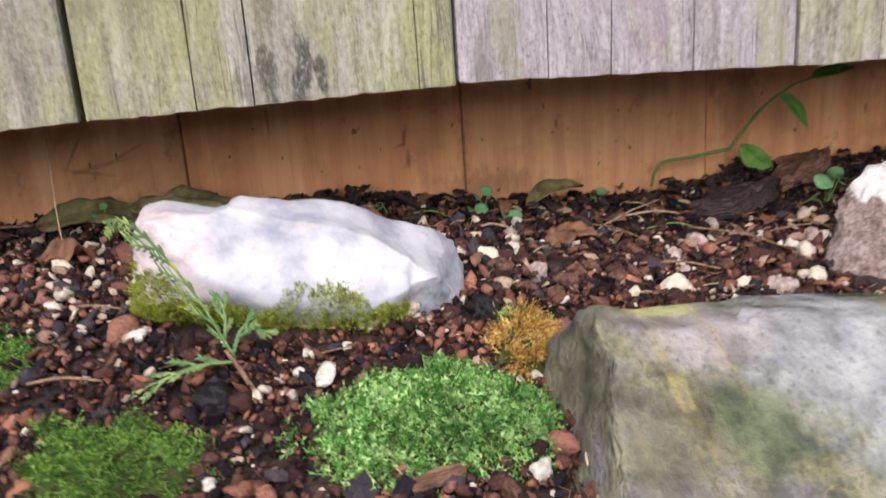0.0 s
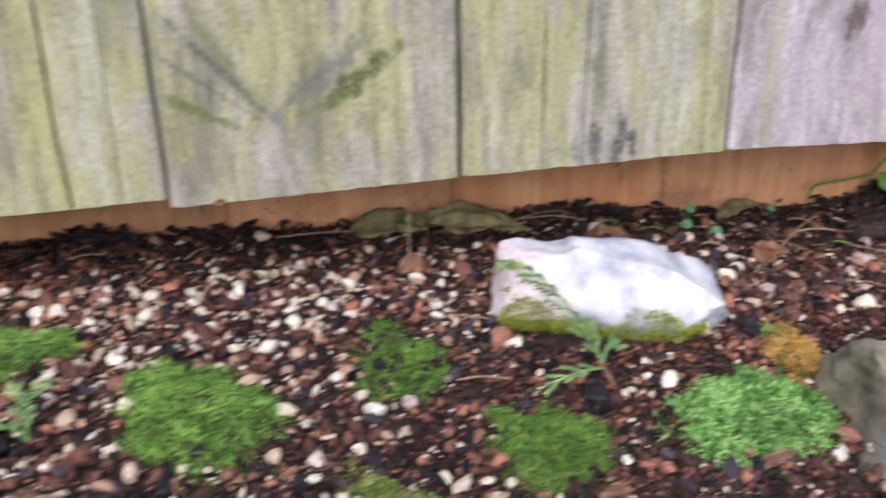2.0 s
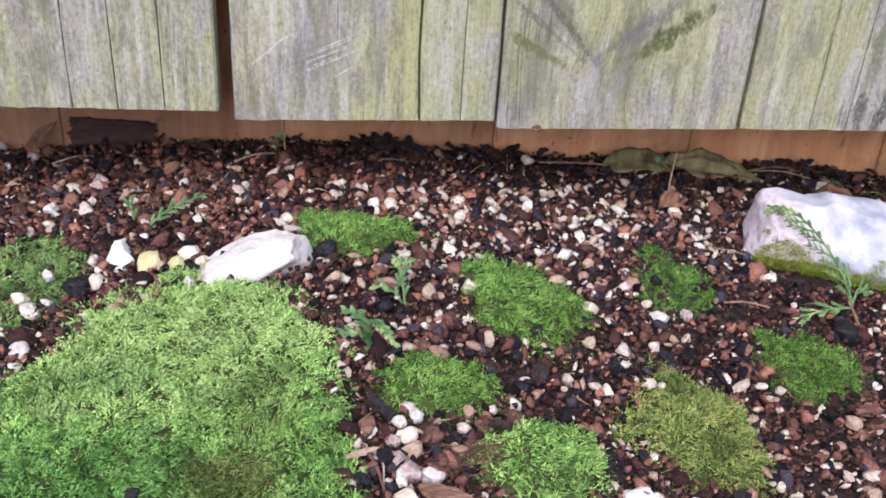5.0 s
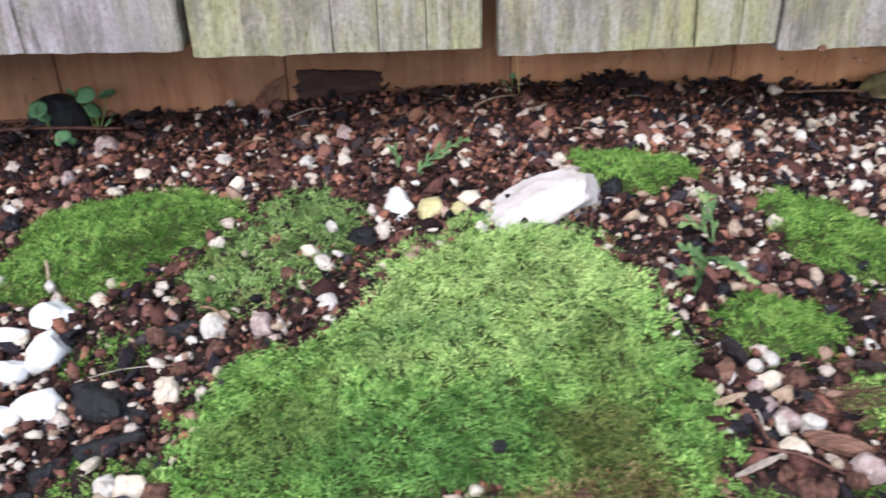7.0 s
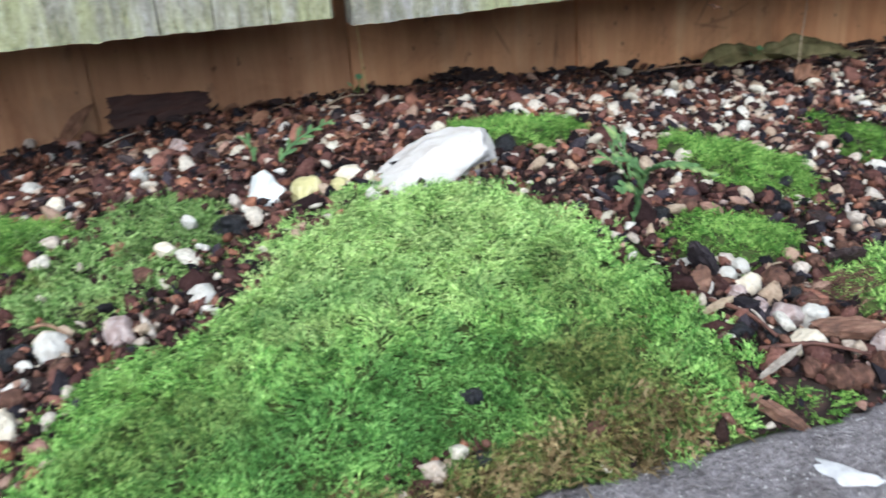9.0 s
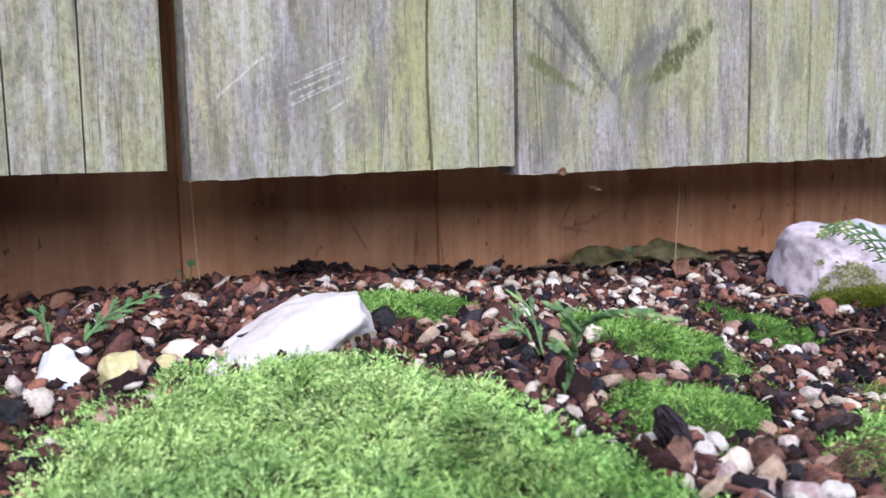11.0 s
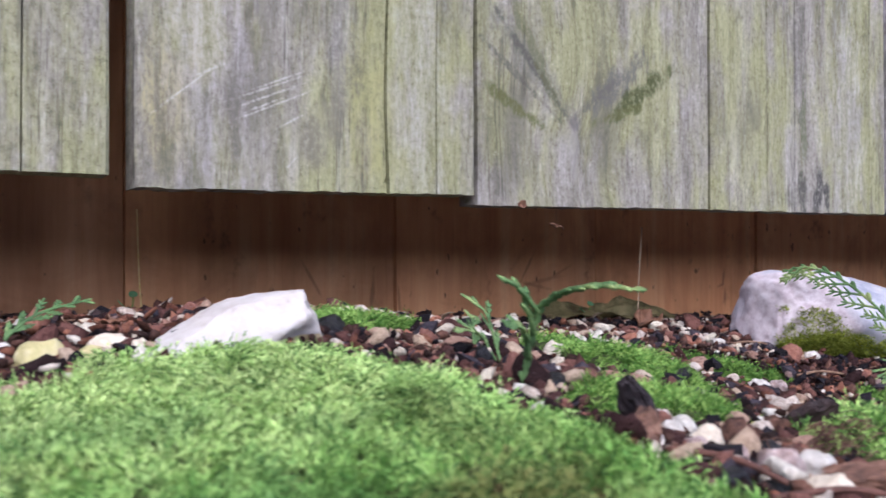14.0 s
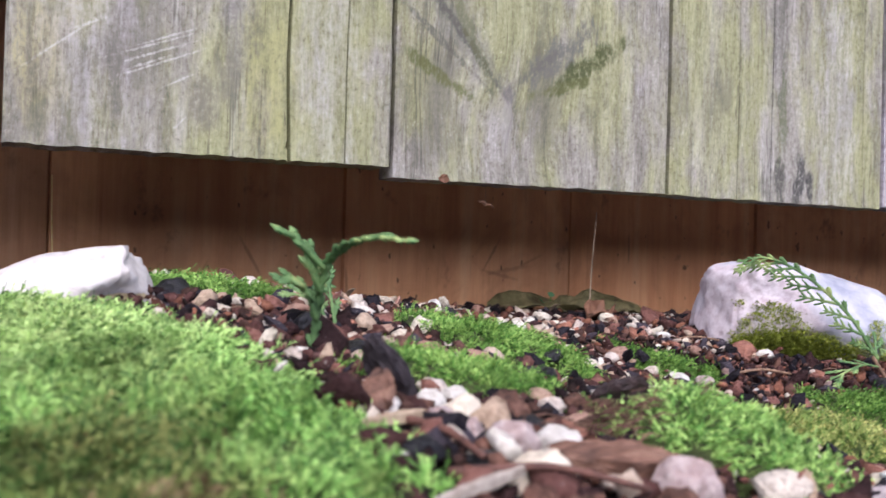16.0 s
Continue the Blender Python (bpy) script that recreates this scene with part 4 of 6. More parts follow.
def placed(p, place, turn=(0, 0, 0)):
    r = np.array(Euler([radians(a) for a in turn]).to_matrix())
    return p @ r.T + np.array(place)


def stone(name, place, dims, seed, mat, label, category="stone", turn=(0, 0, 0), level=4, group="", **kw):
    p, f = stone_shape(level, dims, seed, **kw)
    r = np.array(Euler([radians(a) for a in turn]).to_matrix())
    ob = mesh_object(name, p @ r.T, f, mat, smooth=True)
    ob.location = place
    return tagged(ob, label, category, group)


white_rock = stone("rock", (0.0765, -0.0250, 0.0165), (0.0665, 0.0345, 0.0300), 4, m_white_rock, "large white quartz rock with moss along its lower front", "rock", (4, 12.5, -9), 6,
                   cuts=[((-1.0, 0.05, -0.06), 0.97, 0.95), ((-0.75, -0.62, 0.1), 1.02, 0.8), ((0.20, -0.04, 1.0), 0.84, 0.85), ((0.55, 0.0, 0.8), 0.83, 0.9), ((0.95, -0.05, 0.3), 0.86, 0.95), ((0.05, -0.68, 0.70), 0.84, 0.75), ((0.80, -0.60, -0.12), 0.84, 0.97),
                         ((0.93, -0.25, -0.40), 0.80, 0.97), ((0.0, -0.72, -0.70), 0.66, 0.9), ((-0.2, 0.75, 0.6), 0.72, 0.7)],
                   lumps=0.13, fine=0.020, square=0.66, freq=1.5, ridge=0.008, dents=[((-0.66, 0.05, 0.82), (0.13, 0.40, 0.3), 0.20), ((-0.10, -0.62, 0.55), (0.5, 0.12, 0.2), 0.05), ((0.58, -0.55, 0.30), (0.06, 0.4, 0.5), 0.05)])
stone("boulder", (0.250, -0.162, -0.028), (0.118, 0.088, 0.047), 11, m_grey_rock, "large grey boulder with green algae and yellow veins", "boulder", (0, 9, 2), 6,
                  cuts=[((0.0, -0.83, 0.557), -0.01, 0.95), ((0.0, -0.97, 0.242), 0.10, 0.95), ((-1.0, 0.05, 0.05), 0.94, 0.95), ((0, 0.95, 0.15), 0.88, 0.9), ((0.0, 0.1, 1.0), 0.86, 0.95), ((-0.7, -0.7, 0.15), 1.00, 0.9), ((-0.8, -0.35, 0.5), 1.02, 0.9)],
                  lumps=0.05, fine=0.024, square=0.42, freq=1.8, ridge=0.022, dents=[((-0.66, 0.62, 0.86), (0.22, 0.5, 0.4), 0.10), ((-0.62, -0.2, 0.45), (0.06, 0.5, 0.5), 0.05), ((0.15, 0.1, 0.8), (0.3, 0.2, 0.3), 0.04)])
stone("rock", (0.365, -0.022, -0.004), (0.060, 0.038, 0.037), 23, m_red_rock, "rock with rough grey-brown rind and white broken top", "rock", (0, -4, 12), 5,
                 cuts=[((-0.84, -0.30, 0.45), 0.52, 0.97), ((0.15, -0.15, 1.0), 0.82, 0.9), ((-0.2, -0.9, 0.2), 0.75, 0.95)], lumps=0.08, fine=0.06, square=0.6, freq=2.4)
stone("quartz_stone", (-0.2635, -0.0705, 0.0340), (0.0280, 0.0150, 0.0136), 31, m_small_quartz, "small cream-white quartz stone behind the moss mound", "stone", (0, -10, 5), 5,
                     cuts=[((-0.55, 0, 0.83), 0.64, 0.9), ((0.9, -0.2, 0.1), 0.84, 0.95), ((0.1, -0.8, 0.5), 0.76, 0.9), ((0.6, -0.75, -0.35), 0.76, 0.95), ((0.15, 0.0, 1.0), 0.86, 0.9)], lumps=0.15, fine=0.04, dents=[((0.62, -0.75, -0.1), (0.22, 0.3, 0.14), 0.14), ((0.1, -0.2, 0.95), (0.12, 0.4, 0.3), 0.06)])

# smooth white pebbles heaped beside the moss: x, y, half length, half width, turn
HEAP = [(-0.518, -0.112, 0.0095, 0.0075, 20), (-0.494, -0.118, 0.0125, 0.0070, -8), (-0.474, -0.107, 0.0100, 0.0080, 30), (-0.470, -0.131, 0.0105, 0.0095, 70), (-0.503, -0.131, 0.0110, 0.0068, 15),
        (-0.484, -0.141, 0.0115, 0.0078, 18), (-0.520, -0.140, 0.0120, 0.0085, -20), (-0.531, -0.127, 0.0110, 0.0080, 0), (-0.502, -0.154, 0.0098, 0.0078, -15), (-0.464, -0.161, 0.0088, 0.0080, 10),
        (-0.480, -0.169, 0.0112, 0.0085, 25), (-0.509, -0.172, 0.0080, 0.0105, 10), (-0.482, -0.188, 0.0120, 0.0080, 38), (-0.508, -0.194, 0.0110, 0.0070, 15), (-0.536, -0.160, 0.0100, 0.0085, 0), (-0.528, -0.182, 0.0090, 0.0080, 40)]
for n, (x, y, a, b, turn) in enumerate(HEAP):
    rnd = random.Random(300 + n)
    stone("white_pebble", (x, y, float(bed(x, y)) + b * 0.38), (a * 0.98, b * 0.90, b * 0.74), 40 + n, m_pebble_white, "smooth bright white marble pebble in a loose heap", "pebble", (14 * math.sin(n * 2.3), 12 * math.sin(n * 3.7), turn), 4, "white pebbles in a heap", lumps=0.20, fine=0.03, square=0.85,
          cuts=[((rnd.uniform(-1, 1), rnd.uniform(-1, 1), rnd.uniform(0, 0.8)), rnd.uniform(0.55, 0.8), 0.85) for _ in range(4)])

# single larger bits of stone on the bed, area by area: x, y, half size, kind
FAR_LEFT = [(-0.502, 0.064, 0.0058, "w"), (-0.522, -0.024, 0.0070, "k"), (-0.560, -0.020, 0.0075, "p"), (-0.548, 0.000, 0.0062, "w"), (-0.580, -0.060, 0.0080, "b"), (-0.543, -0.021, 0.0060, "w"), (-0.498, 0.055, 0.0105, "p"), (-0.467, 0.014, 0.0065, "c"),
    (-0.508, 0.018, 0.0065, "p"), (-0.527, -0.013, 0.0060, "w"), (-0.564, -0.018, 0.0085, "w"), (-0.521, -0.030, 0.0080, "k"), (-0.507, -0.083, 0.0048, "w"), (-0.482, -0.089, 0.0042, "w"), (-0.474, 0.000, 0.0045, "w"), (-0.492, 0.030, 0.0040, "w"),
    (-0.515, 0.040, 0.0045, "p"), (-0.535, 0.010, 0.0045, "c")]
LEFT_OF_MOUND = [(-0.410, -0.008, 0.0050, "c"), (-0.430, 0.042, 0.0048, "w"), (-0.416, -0.157, 0.0058, "c"), (-0.417, -0.206, 0.0080, "c"), (-0.427, -0.204, 0.0048, "w"), (-0.423, 0.020, 0.0062, "w"), (-0.422, 0.075, 0.0048, "w"), (-0.411, 0.089, 0.0060, "p"),
    (-0.410, -0.0115, 0.0070, "c"), (-0.414, -0.162, 0.0075, "c"), (-0.438, -0.157, 0.0060, "c"), (-0.4247, -0.206, 0.0055, "w"), (-0.4075, -0.210, 0.0080, "b"), (-0.412, -0.150, 0.0068, "b"), (-0.425, -0.130, 0.0070, "b"), (-0.436, 0.050, 0.0050, "b")]
MOUND_SIDE = [(-0.359, 0.041, 0.0056, "p"), (-0.358, -0.070, 0.0042, "w"), (-0.367, -0.084, 0.0055, "c"), (-0.357, -0.122, 0.0062, "w"), (-0.404, -0.124, 0.0062, "c"), (-0.383, -0.129, 0.0066, "c"), (-0.343, -0.078, 0.0075, "k"), (-0.375, -0.100, 0.0050, "b"),
    (-0.376, 0.005, 0.0066, "w"), (-0.358, 0.032, 0.0062, "p"), (-0.4026, -0.128, 0.0080, "w"), (-0.382, -0.132, 0.0082, "p"), (-0.400, -0.140, 0.0058, "b"), (-0.395, 0.020, 0.0062, "b"), (-0.385, 0.035, 0.0058, "b"), (-0.345, 0.048, 0.0050, "b")]
BEHIND_MOUND = [(-0.3285, -0.057, 0.0118, "q"), (-0.309, 0.026, 0.0052, "w"), (-0.336, 0.021, 0.0048, "w"), (-0.3135, -0.064, 0.0100, "o"), (-0.3010, -0.0645, 0.0056, "o"), (-0.288, -0.066, 0.0055, "c"), (-0.295, -0.058, 0.0065, "c"), (-0.295, -0.012, 0.0055, "c"),
    (-0.299, -0.2245, 0.0040, "k"), (-0.300, 0.045, 0.0045, "b"), (-0.275, 0.018, 0.0050, "w"), (-0.250, 0.030, 0.0042, "c")]
KERB_SIDE = [(-0.2098, -0.1649, 0.0036, "w"), (-0.1928, -0.1701, 0.0044, "w"), (-0.1996, -0.1732, 0.0042, "w"), (-0.1974, -0.1808, 0.0054, "c"), (-0.2030, -0.1833, 0.0038, "p"), (-0.2163, -0.2026, 0.0060, "k"), (-0.2195, -0.2044, 0.0030, "w"), (-0.2022, -0.1936, 0.0052, "p"),
    (-0.1970, -0.1990, 0.0064, "p"), (-0.1897, -0.2008, 0.0062, "w"), (-0.1890, -0.2061, 0.0048, "p"), (-0.1993, -0.2110, 0.0064, "c"), (-0.1876, -0.1803, 0.0066, "b"), (-0.1658, -0.1738, 0.0064, "b"), (-0.1526, -0.1726, 0.0062, "b"), (-0.2001, -0.2251, 0.0058, "b"),
    (-0.1937, -0.2261, 0.0058, "b"), (-0.2040, -0.2200, 0.0045, "b"), (-0.2706, -0.2259, 0.0046, "b"), (-0.2953, -0.2070, 0.0042, "k"), (-0.1770, -0.2195, 0.0082, "p"), (-0.1860, -0.1880, 0.0050, "k"), (-0.2060, -0.2060, 0.0050, "k"), (-0.1830, -0.2230, 0.0050, "b"), (-0.0935, -0.2075, 0.0058, "w"), (-0.1010, -0.2060, 0.0045, "w")]
MIDDLE = [(-0.229, -0.058, 0.0085, "k"), (-0.202, -0.100, 0.0075, "k"), (-0.200, -0.132, 0.0060, "k"), (-0.144, -0.125, 0.0060, "k"), (-0.132, -0.110, 0.0042, "k"), (0.040, -0.086, 0.0095, "k"), (0.137, -0.050, 0.0085, "k"), (-0.188, -0.128, 0.0058, "b"),
    (0.131, -0.134, 0.0062, "w"), (0.120, -0.140, 0.0055, "b"), (-0.087, 0.005, 0.0045, "w"), (-0.099, 0.004, 0.0050, "k"), (-0.085, -0.012, 0.0048, "k"), (-0.060, -0.078, 0.0060, "w"), (-0.044, -0.075, 0.0055, "p"), (-0.105, -0.140, 0.0050, "c"),
    (-0.095, -0.120, 0.0055, "k"), (0.102, 0.070, 0.0062, "w"), (0.128, 0.034, 0.0045, "w"), (0.132, 0.050, 0.0050, "c"), (0.1304, -0.023, 0.0060, "k")]
RIGHT_FRONT = [(0.142, -0.145, 0.0060, "b"), (0.160, -0.030, 0.0055, "b"), (0.152, -0.012, 0.0070, "b"), (0.238, -0.005, 0.0048, "p"), (0.224, -0.0235, 0.0085, "c"), (0.231, -0.021, 0.0055, "c"), (0.258, -0.020, 0.0045, "c"), (0.272, -0.0286, 0.0080, "p"),
    (0.2463, -0.036, 0.0050, "w"), (0.153, -0.013, 0.0065, "b"), (0.168, -0.014, 0.0060, "p"), (0.169, -0.0355, 0.0062, "b"), (0.178, -0.022, 0.0070, "b"), (0.186, -0.012, 0.0065, "b"), (0.205, -0.030, 0.0050, "c"), (0.194, -0.004, 0.0060, "b"),
    (0.2015, -0.016, 0.0062, "b"), (0.288, -0.018, 0.0045, "c"), (0.256, -0.032, 0.0048, "k")]
RIGHT_BACK = [(0.165, 0.012, 0.0060, "w"), (0.262, 0.030, 0.0070, "p"), (0.300, 0.010, 0.0062, "w"), (0.318, 0.040, 0.0055, "b"), (0.151, 0.000, 0.0068, "c"), (0.153, 0.028, 0.0055, "c"), (0.201, 0.082, 0.0050, "c"), (0.242, 0.014, 0.0060, "p"),
    (0.280, 0.0506, 0.0055, "p"), (0.3146, 0.018, 0.0068, "p"), (0.160, 0.060, 0.0045, "c"), (0.245, 0.036, 0.0040, "c"), (0.262, 0.000, 0.0050, "b"), (0.296, 0.030, 0.0042, "w"), (0.226, 0.024, 0.0048, "b"), (0.171, 0.040, 0.0042, "p"),
    (0.210, 0.055, 0.0040, "b"), (0.182, 0.062, 0.0042, "w")]
BITS = FAR_LEFT + LEFT_OF_MOUND + MOUND_SIDE + BEHIND_MOUND + KERB_SIDE + MIDDLE + RIGHT_FRONT + RIGHT_BACK
KINDS = {"q": ("quartz_stone", m_pebble_white, "bright white quartz stone behind the moss mound"), "w": ("white_chip", m_white_chip, "white pumice chip lying on the gravel"), "c": ("cream_chip", m_pebble_cream, "cream-coloured pumice chip lying on the gravel"),
         "p": ("pink_chip", m_pink_chip, "pinkish stone chip lying on the gravel"), "b": ("clay_lump", m_pebble_brown, "crumbly red-brown clay lump on the bed"), "o": ("olive_stone", m_olive_stone, "angular olive-cream stone beside white quartz"), "k": ("charcoal_lump", m_charcoal, "black charcoal lump lying on the bed")}
for n, (x, y, r, key) in enumerate(BITS):
    nm, mat, lab = KINDS[key]
    rnd = random.Random(n)
    flat = 0.55 if key in "ko" else 0.78
    r *= 0.8
    stone(nm, (x, y, float(bed(x, y)) + r * 0.35), (r, r * rnd.uniform(0.65, 0.95), r * flat), 60 + n, mat, lab, "stone", (rnd.uniform(-20, 20), rnd.uniform(-20, 20), rnd.uniform(0, 360)), 3, "larger stones on the gravel",
          cuts=[((rnd.uniform(-1, 1), rnd.uniform(-1, 1), 0.6), 0.65, 0.9), ((rnd.uniform(-1, 1), rnd.uniform(-1, 1), 0.1), 0.7, 0.9), ((rnd.uniform(-1, 1), rnd.uniform(-1, 1), 0.3), 0.66, 0.9), ((rnd.uniform(-1, 1), rnd.uniform(-1, 1), -0.1), 0.7, 0.9)], lumps=0.24, fine=0.22 if key == "b" else 0.13, square=0.85, ridge=0.10 if key == "b" else 0.0)


# long splinters of charcoal beside the white pebbles: x, y, half length, half width, turn
for n, (x, y, a, b, turn) in enumerate([(-0.4376, -0.1637, 0.0125, 0.0085, -20), (-0.4294, -0.1833, 0.0130, 0.0050, 22), (-0.4497, -0.1906, 0.0080, 0.0036, 48), (-0.4599, -0.2040, 0.0085, 0.0040, 42), (-0.4447, -0.1531, 0.0085, 0.0042, 8),
                                        (-0.4650, -0.2070, 0.0060, 0.0040, 10), (-0.4247, -0.1699, 0.0070, 0.0038, -12), (-0.4164, -0.1250, 0.0075, 0.0048, 30), (-0.3815, -0.1400, 0.0048, 0.0030, 10), (-0.3440, -0.0790, 0.0085, 0.0042, -50)]):
    stone("charcoal_splinter", (x, y, float(bed(x, y)) + b * 0.4), (a, b, b * 0.6), 160 + n, m_charcoal, "long shiny black charcoal splinter on the gravel", "charcoal", (8, -6, turn), 4, "charcoal splinters", lumps=0.2, fine=0.1, square=0.6,
          cuts=[((0.3, 0.7, 0.6), 0.6, 0.95), ((-0.2, -0.8, 0.5), 0.6, 0.95), ((0.9, 0.2, 0.2), 0.75, 0.9)])


# ---- gravel ----
def free_of_rocks(x, y):
    ok = np.ones(x.shape, bool)
    for a, b, rx, ry in [(0.073, -0.021, 0.063, 0.037), (0.250, -0.160, 0.100, 0.074), (0.345, -0.02, 0.042, 0.032)]:
        ok &= np.hypot((x - a) / rx, (y - b) / ry) > 1
    return ok


def scatter(name, count, share, radius, mat, label, seed, level=2, flat=0.75, lift=0.25, moss_ok=0.12, squash=0.9):
    """A spread of broken gravel, joined into one sheet of stuff. share(x, y): how likely a piece is at a place."""
    rng = np.random.default_rng(seed)
    x, y = rng.uniform(-0.66, 0.44, count * 4), rng.uniform(-0.245, 0.112, count * 4)
    drift = np.sin(x * 151 + y * 83 + seed) * np.sin(y * 197 - x * 61 + 2.3 * seed) + 0.6 * np.sin(x * 67 - y * 119 + 4.1 * seed)
    ok = free_of_rocks(x, y) & (y > kerb_line(x) - 0.003) & (rng.random(count * 4) < share(x, y) * (1 + 0.55 * drift))
    for p in PATCHES:
        w = within(p, x, y)
        ok &= (w < moss_ok) | ((p[4] < 0.9) & (rng.random(len(x)) > p[4] + 0.15))
    x, y = x[ok], y[ok]
    clear = np.ones(len(x), bool)
    for a, b, c in [(q[0], q[1], q[2] * 0.62) for q in BITS] + [(q[0], q[1], q[3] * 0.85) for q in HEAP]:
        clear &= np.hypot(x - a, y - b) > c
    x, y = x[clear][:count], y[clear][:count]
    n = len(x)
    r = radius * np.exp(rng.normal(0, 0.47, n)).clip(0.40, 2.5)
    base, f = ICO[level]
    kinds = []
    for k in range(14):
        krng = np.random.default_rng(seed * 100 + k)
        b = base * (1 + krng.normal(0, 0.17 if level > 1 else 0.24, (len(base), 1)))
        for _ in range(4):
            nn = krng.normal(size=3)
            nn /= np.linalg.norm(nn)
            b = b - np.clip(b @ nn - 0.62, 0, None)[:, None] * nn * squash
        kinds.append(b * np.array([1.0, krng.uniform(0.5, 0.95), krng.uniform(0.45, 0.85)]))
    kinds = np.array(kinds)[rng.integers(0, 14, n)]
    a, tilt = rng.uniform(0, 6.283, n), rng.normal(0, 0.35, (n, 2))
    ca, sa = np.cos(a), np.sin(a)
    p = kinds * r[:, None, None]
    px, py, pz = p[..., 0] * ca[:, None] - p[..., 1] * sa[:, None], p[..., 0] * sa[:, None] + p[..., 1] * ca[:, None], p[..., 2]
    pz = pz + px * tilt[:, :1] + py * tilt[:, 1:]
    z = land(x, y) + r * lift + rng.random(n) * radius * 0.5
    v = np.stack([px + x[:, None], py + y[:, None], pz + z[:, None]], -1)
    faces = (f[None] + (np.arange(n) * len(base))[:, None, None]).reshape(-1, 3)
    ob = mesh_object(name, v.reshape(-1, 3), faces, mat, smooth=mat is not m_coal)
    return tagged(ob, label, "gravel", kind="stuff")


def bump_at(x, y, a, b, rx, ry):
    return np.exp(-((x - a) / rx) ** 2 - ((y - b) / ry) ** 2)


def near_fence(y):
    return np.clip((y - 0.018) / 0.042, 0, 1)


scatter("clay_gravel", 8500, lambda x, y: 0.75 + 0.25 * (x < -0.15) - 0.75 * near_fence(y), 0.0018, m_lava, "red-brown broken clay and lava gravel", 1, level=1)
scatter("fine_clay_gravel", 8000, lambda x, y: 0.8 - 0.6 * near_fence(y), 0.00135, m_lava, "fine red-brown clay gravel", 7, level=1, lift=0.7)
scatter("coarse_clay_gravel", 1200, lambda x, y: 0.3 + 0.7 * bump_at(x, y, -0.38, 0.03, 0.2, 0.05) + 0.5 * bump_at(x, y, 0.17, -0.02, 0.05, 0.05) - 0.25 * near_fence(y), 0.0029, m_lava, "coarse red-brown clay lumps", 2)
scatter("clay_crumbs", 9000, lambda x, y: 0.1 + 0.9 * bump_at(x, y, -0.33, 0.02, 0.22, 0.055) + 0.9 * bump_at(x, y, 0.09, -0.078, 0.06, 0.025), 0.0012, m_clay_crumb, "crumbled reddish clay between the gravel", 8, level=1, lift=1.2)
scatter("pumice_gravel", 3300, lambda x, y: (0.35 + 0.65 * bump_at(x, y, -0.08, 0.0, 0.13, 0.05) + 0.35 * bump_at(x, y, -0.17, -0.06, 0.08, 0.06)) * (1 - 0.9 * near_fence(y)) * (1 - 0.5 * (x > 0.02)) * (1 - 0.85 * bump_at(x, y, 0.0, -0.062, 0.055, 0.03)), 0.0019, m_pumice, "white and cream pumice gravel", 3, lift=0.6)
scatter("fine_pumice_gravel", 1500, lambda x, y: (0.4 + 0.6 * bump_at(x, y, -0.1, 0.0, 0.16, 0.06)) * (1 - 0.7 * near_fence(y)) * (1 - 0.85 * bump_at(x, y, 0.0, -0.062, 0.055, 0.03)), 0.0011, m_pumice, "fine white pumice grit", 9, level=1, lift=1.3)
scatter("charcoal_gravel", 3000, lambda x, y: 0.3 + 0.4 * bump_at(x, y, -0.06, -0.05, 0.13, 0.1) + 0.4 * bump_at(x, y, 0.0, -0.062, 0.06, 0.035), 0.0021, m_coal, "black charcoal gravel", 4, level=1, lift=0.45)
scatter("brown_grit", 7000, lambda x, y: 0.75 - 0.5 * near_fence(y), 0.00085, m_grit, "fine purplish brown grit filling the gaps of the gravel", 15, level=1, lift=1.2)
# dark soil band, its blackness also standing in for the fence's shade
scatter("dark_crumbs", 7000, lambda x, y: near_fence(y), 0.0011, m_crumb, "black soil crumbs, darkened in part for shade, along the fence foot", 16, level=1, lift=0.7)
scatter("soil_crumbs", 9500, lambda x, y: 0.6 - 0.5 * near_fence(y), 0.0012, m_brown_crumb, "brown soil crumbs between the gravel", 5, level=1, lift=1.0)


# ---- moss ----
def comb(x, y, seed):
    """The way the shoots lie at a place: a slowly swirling direction, so that neighbours lean together."""
    a = 1.3 * np.sin(x * 61 + seed) + 1.5 * np.sin(y * 73 + 1.7 * seed + 1.2 * np.sin(x * 47)) + 1.2 * np.sin(x * 190 - y * 160 + seed) + 0.9 * np.sin(x * 330 + y * 410)
    return np.cos(a), np.sin(a)


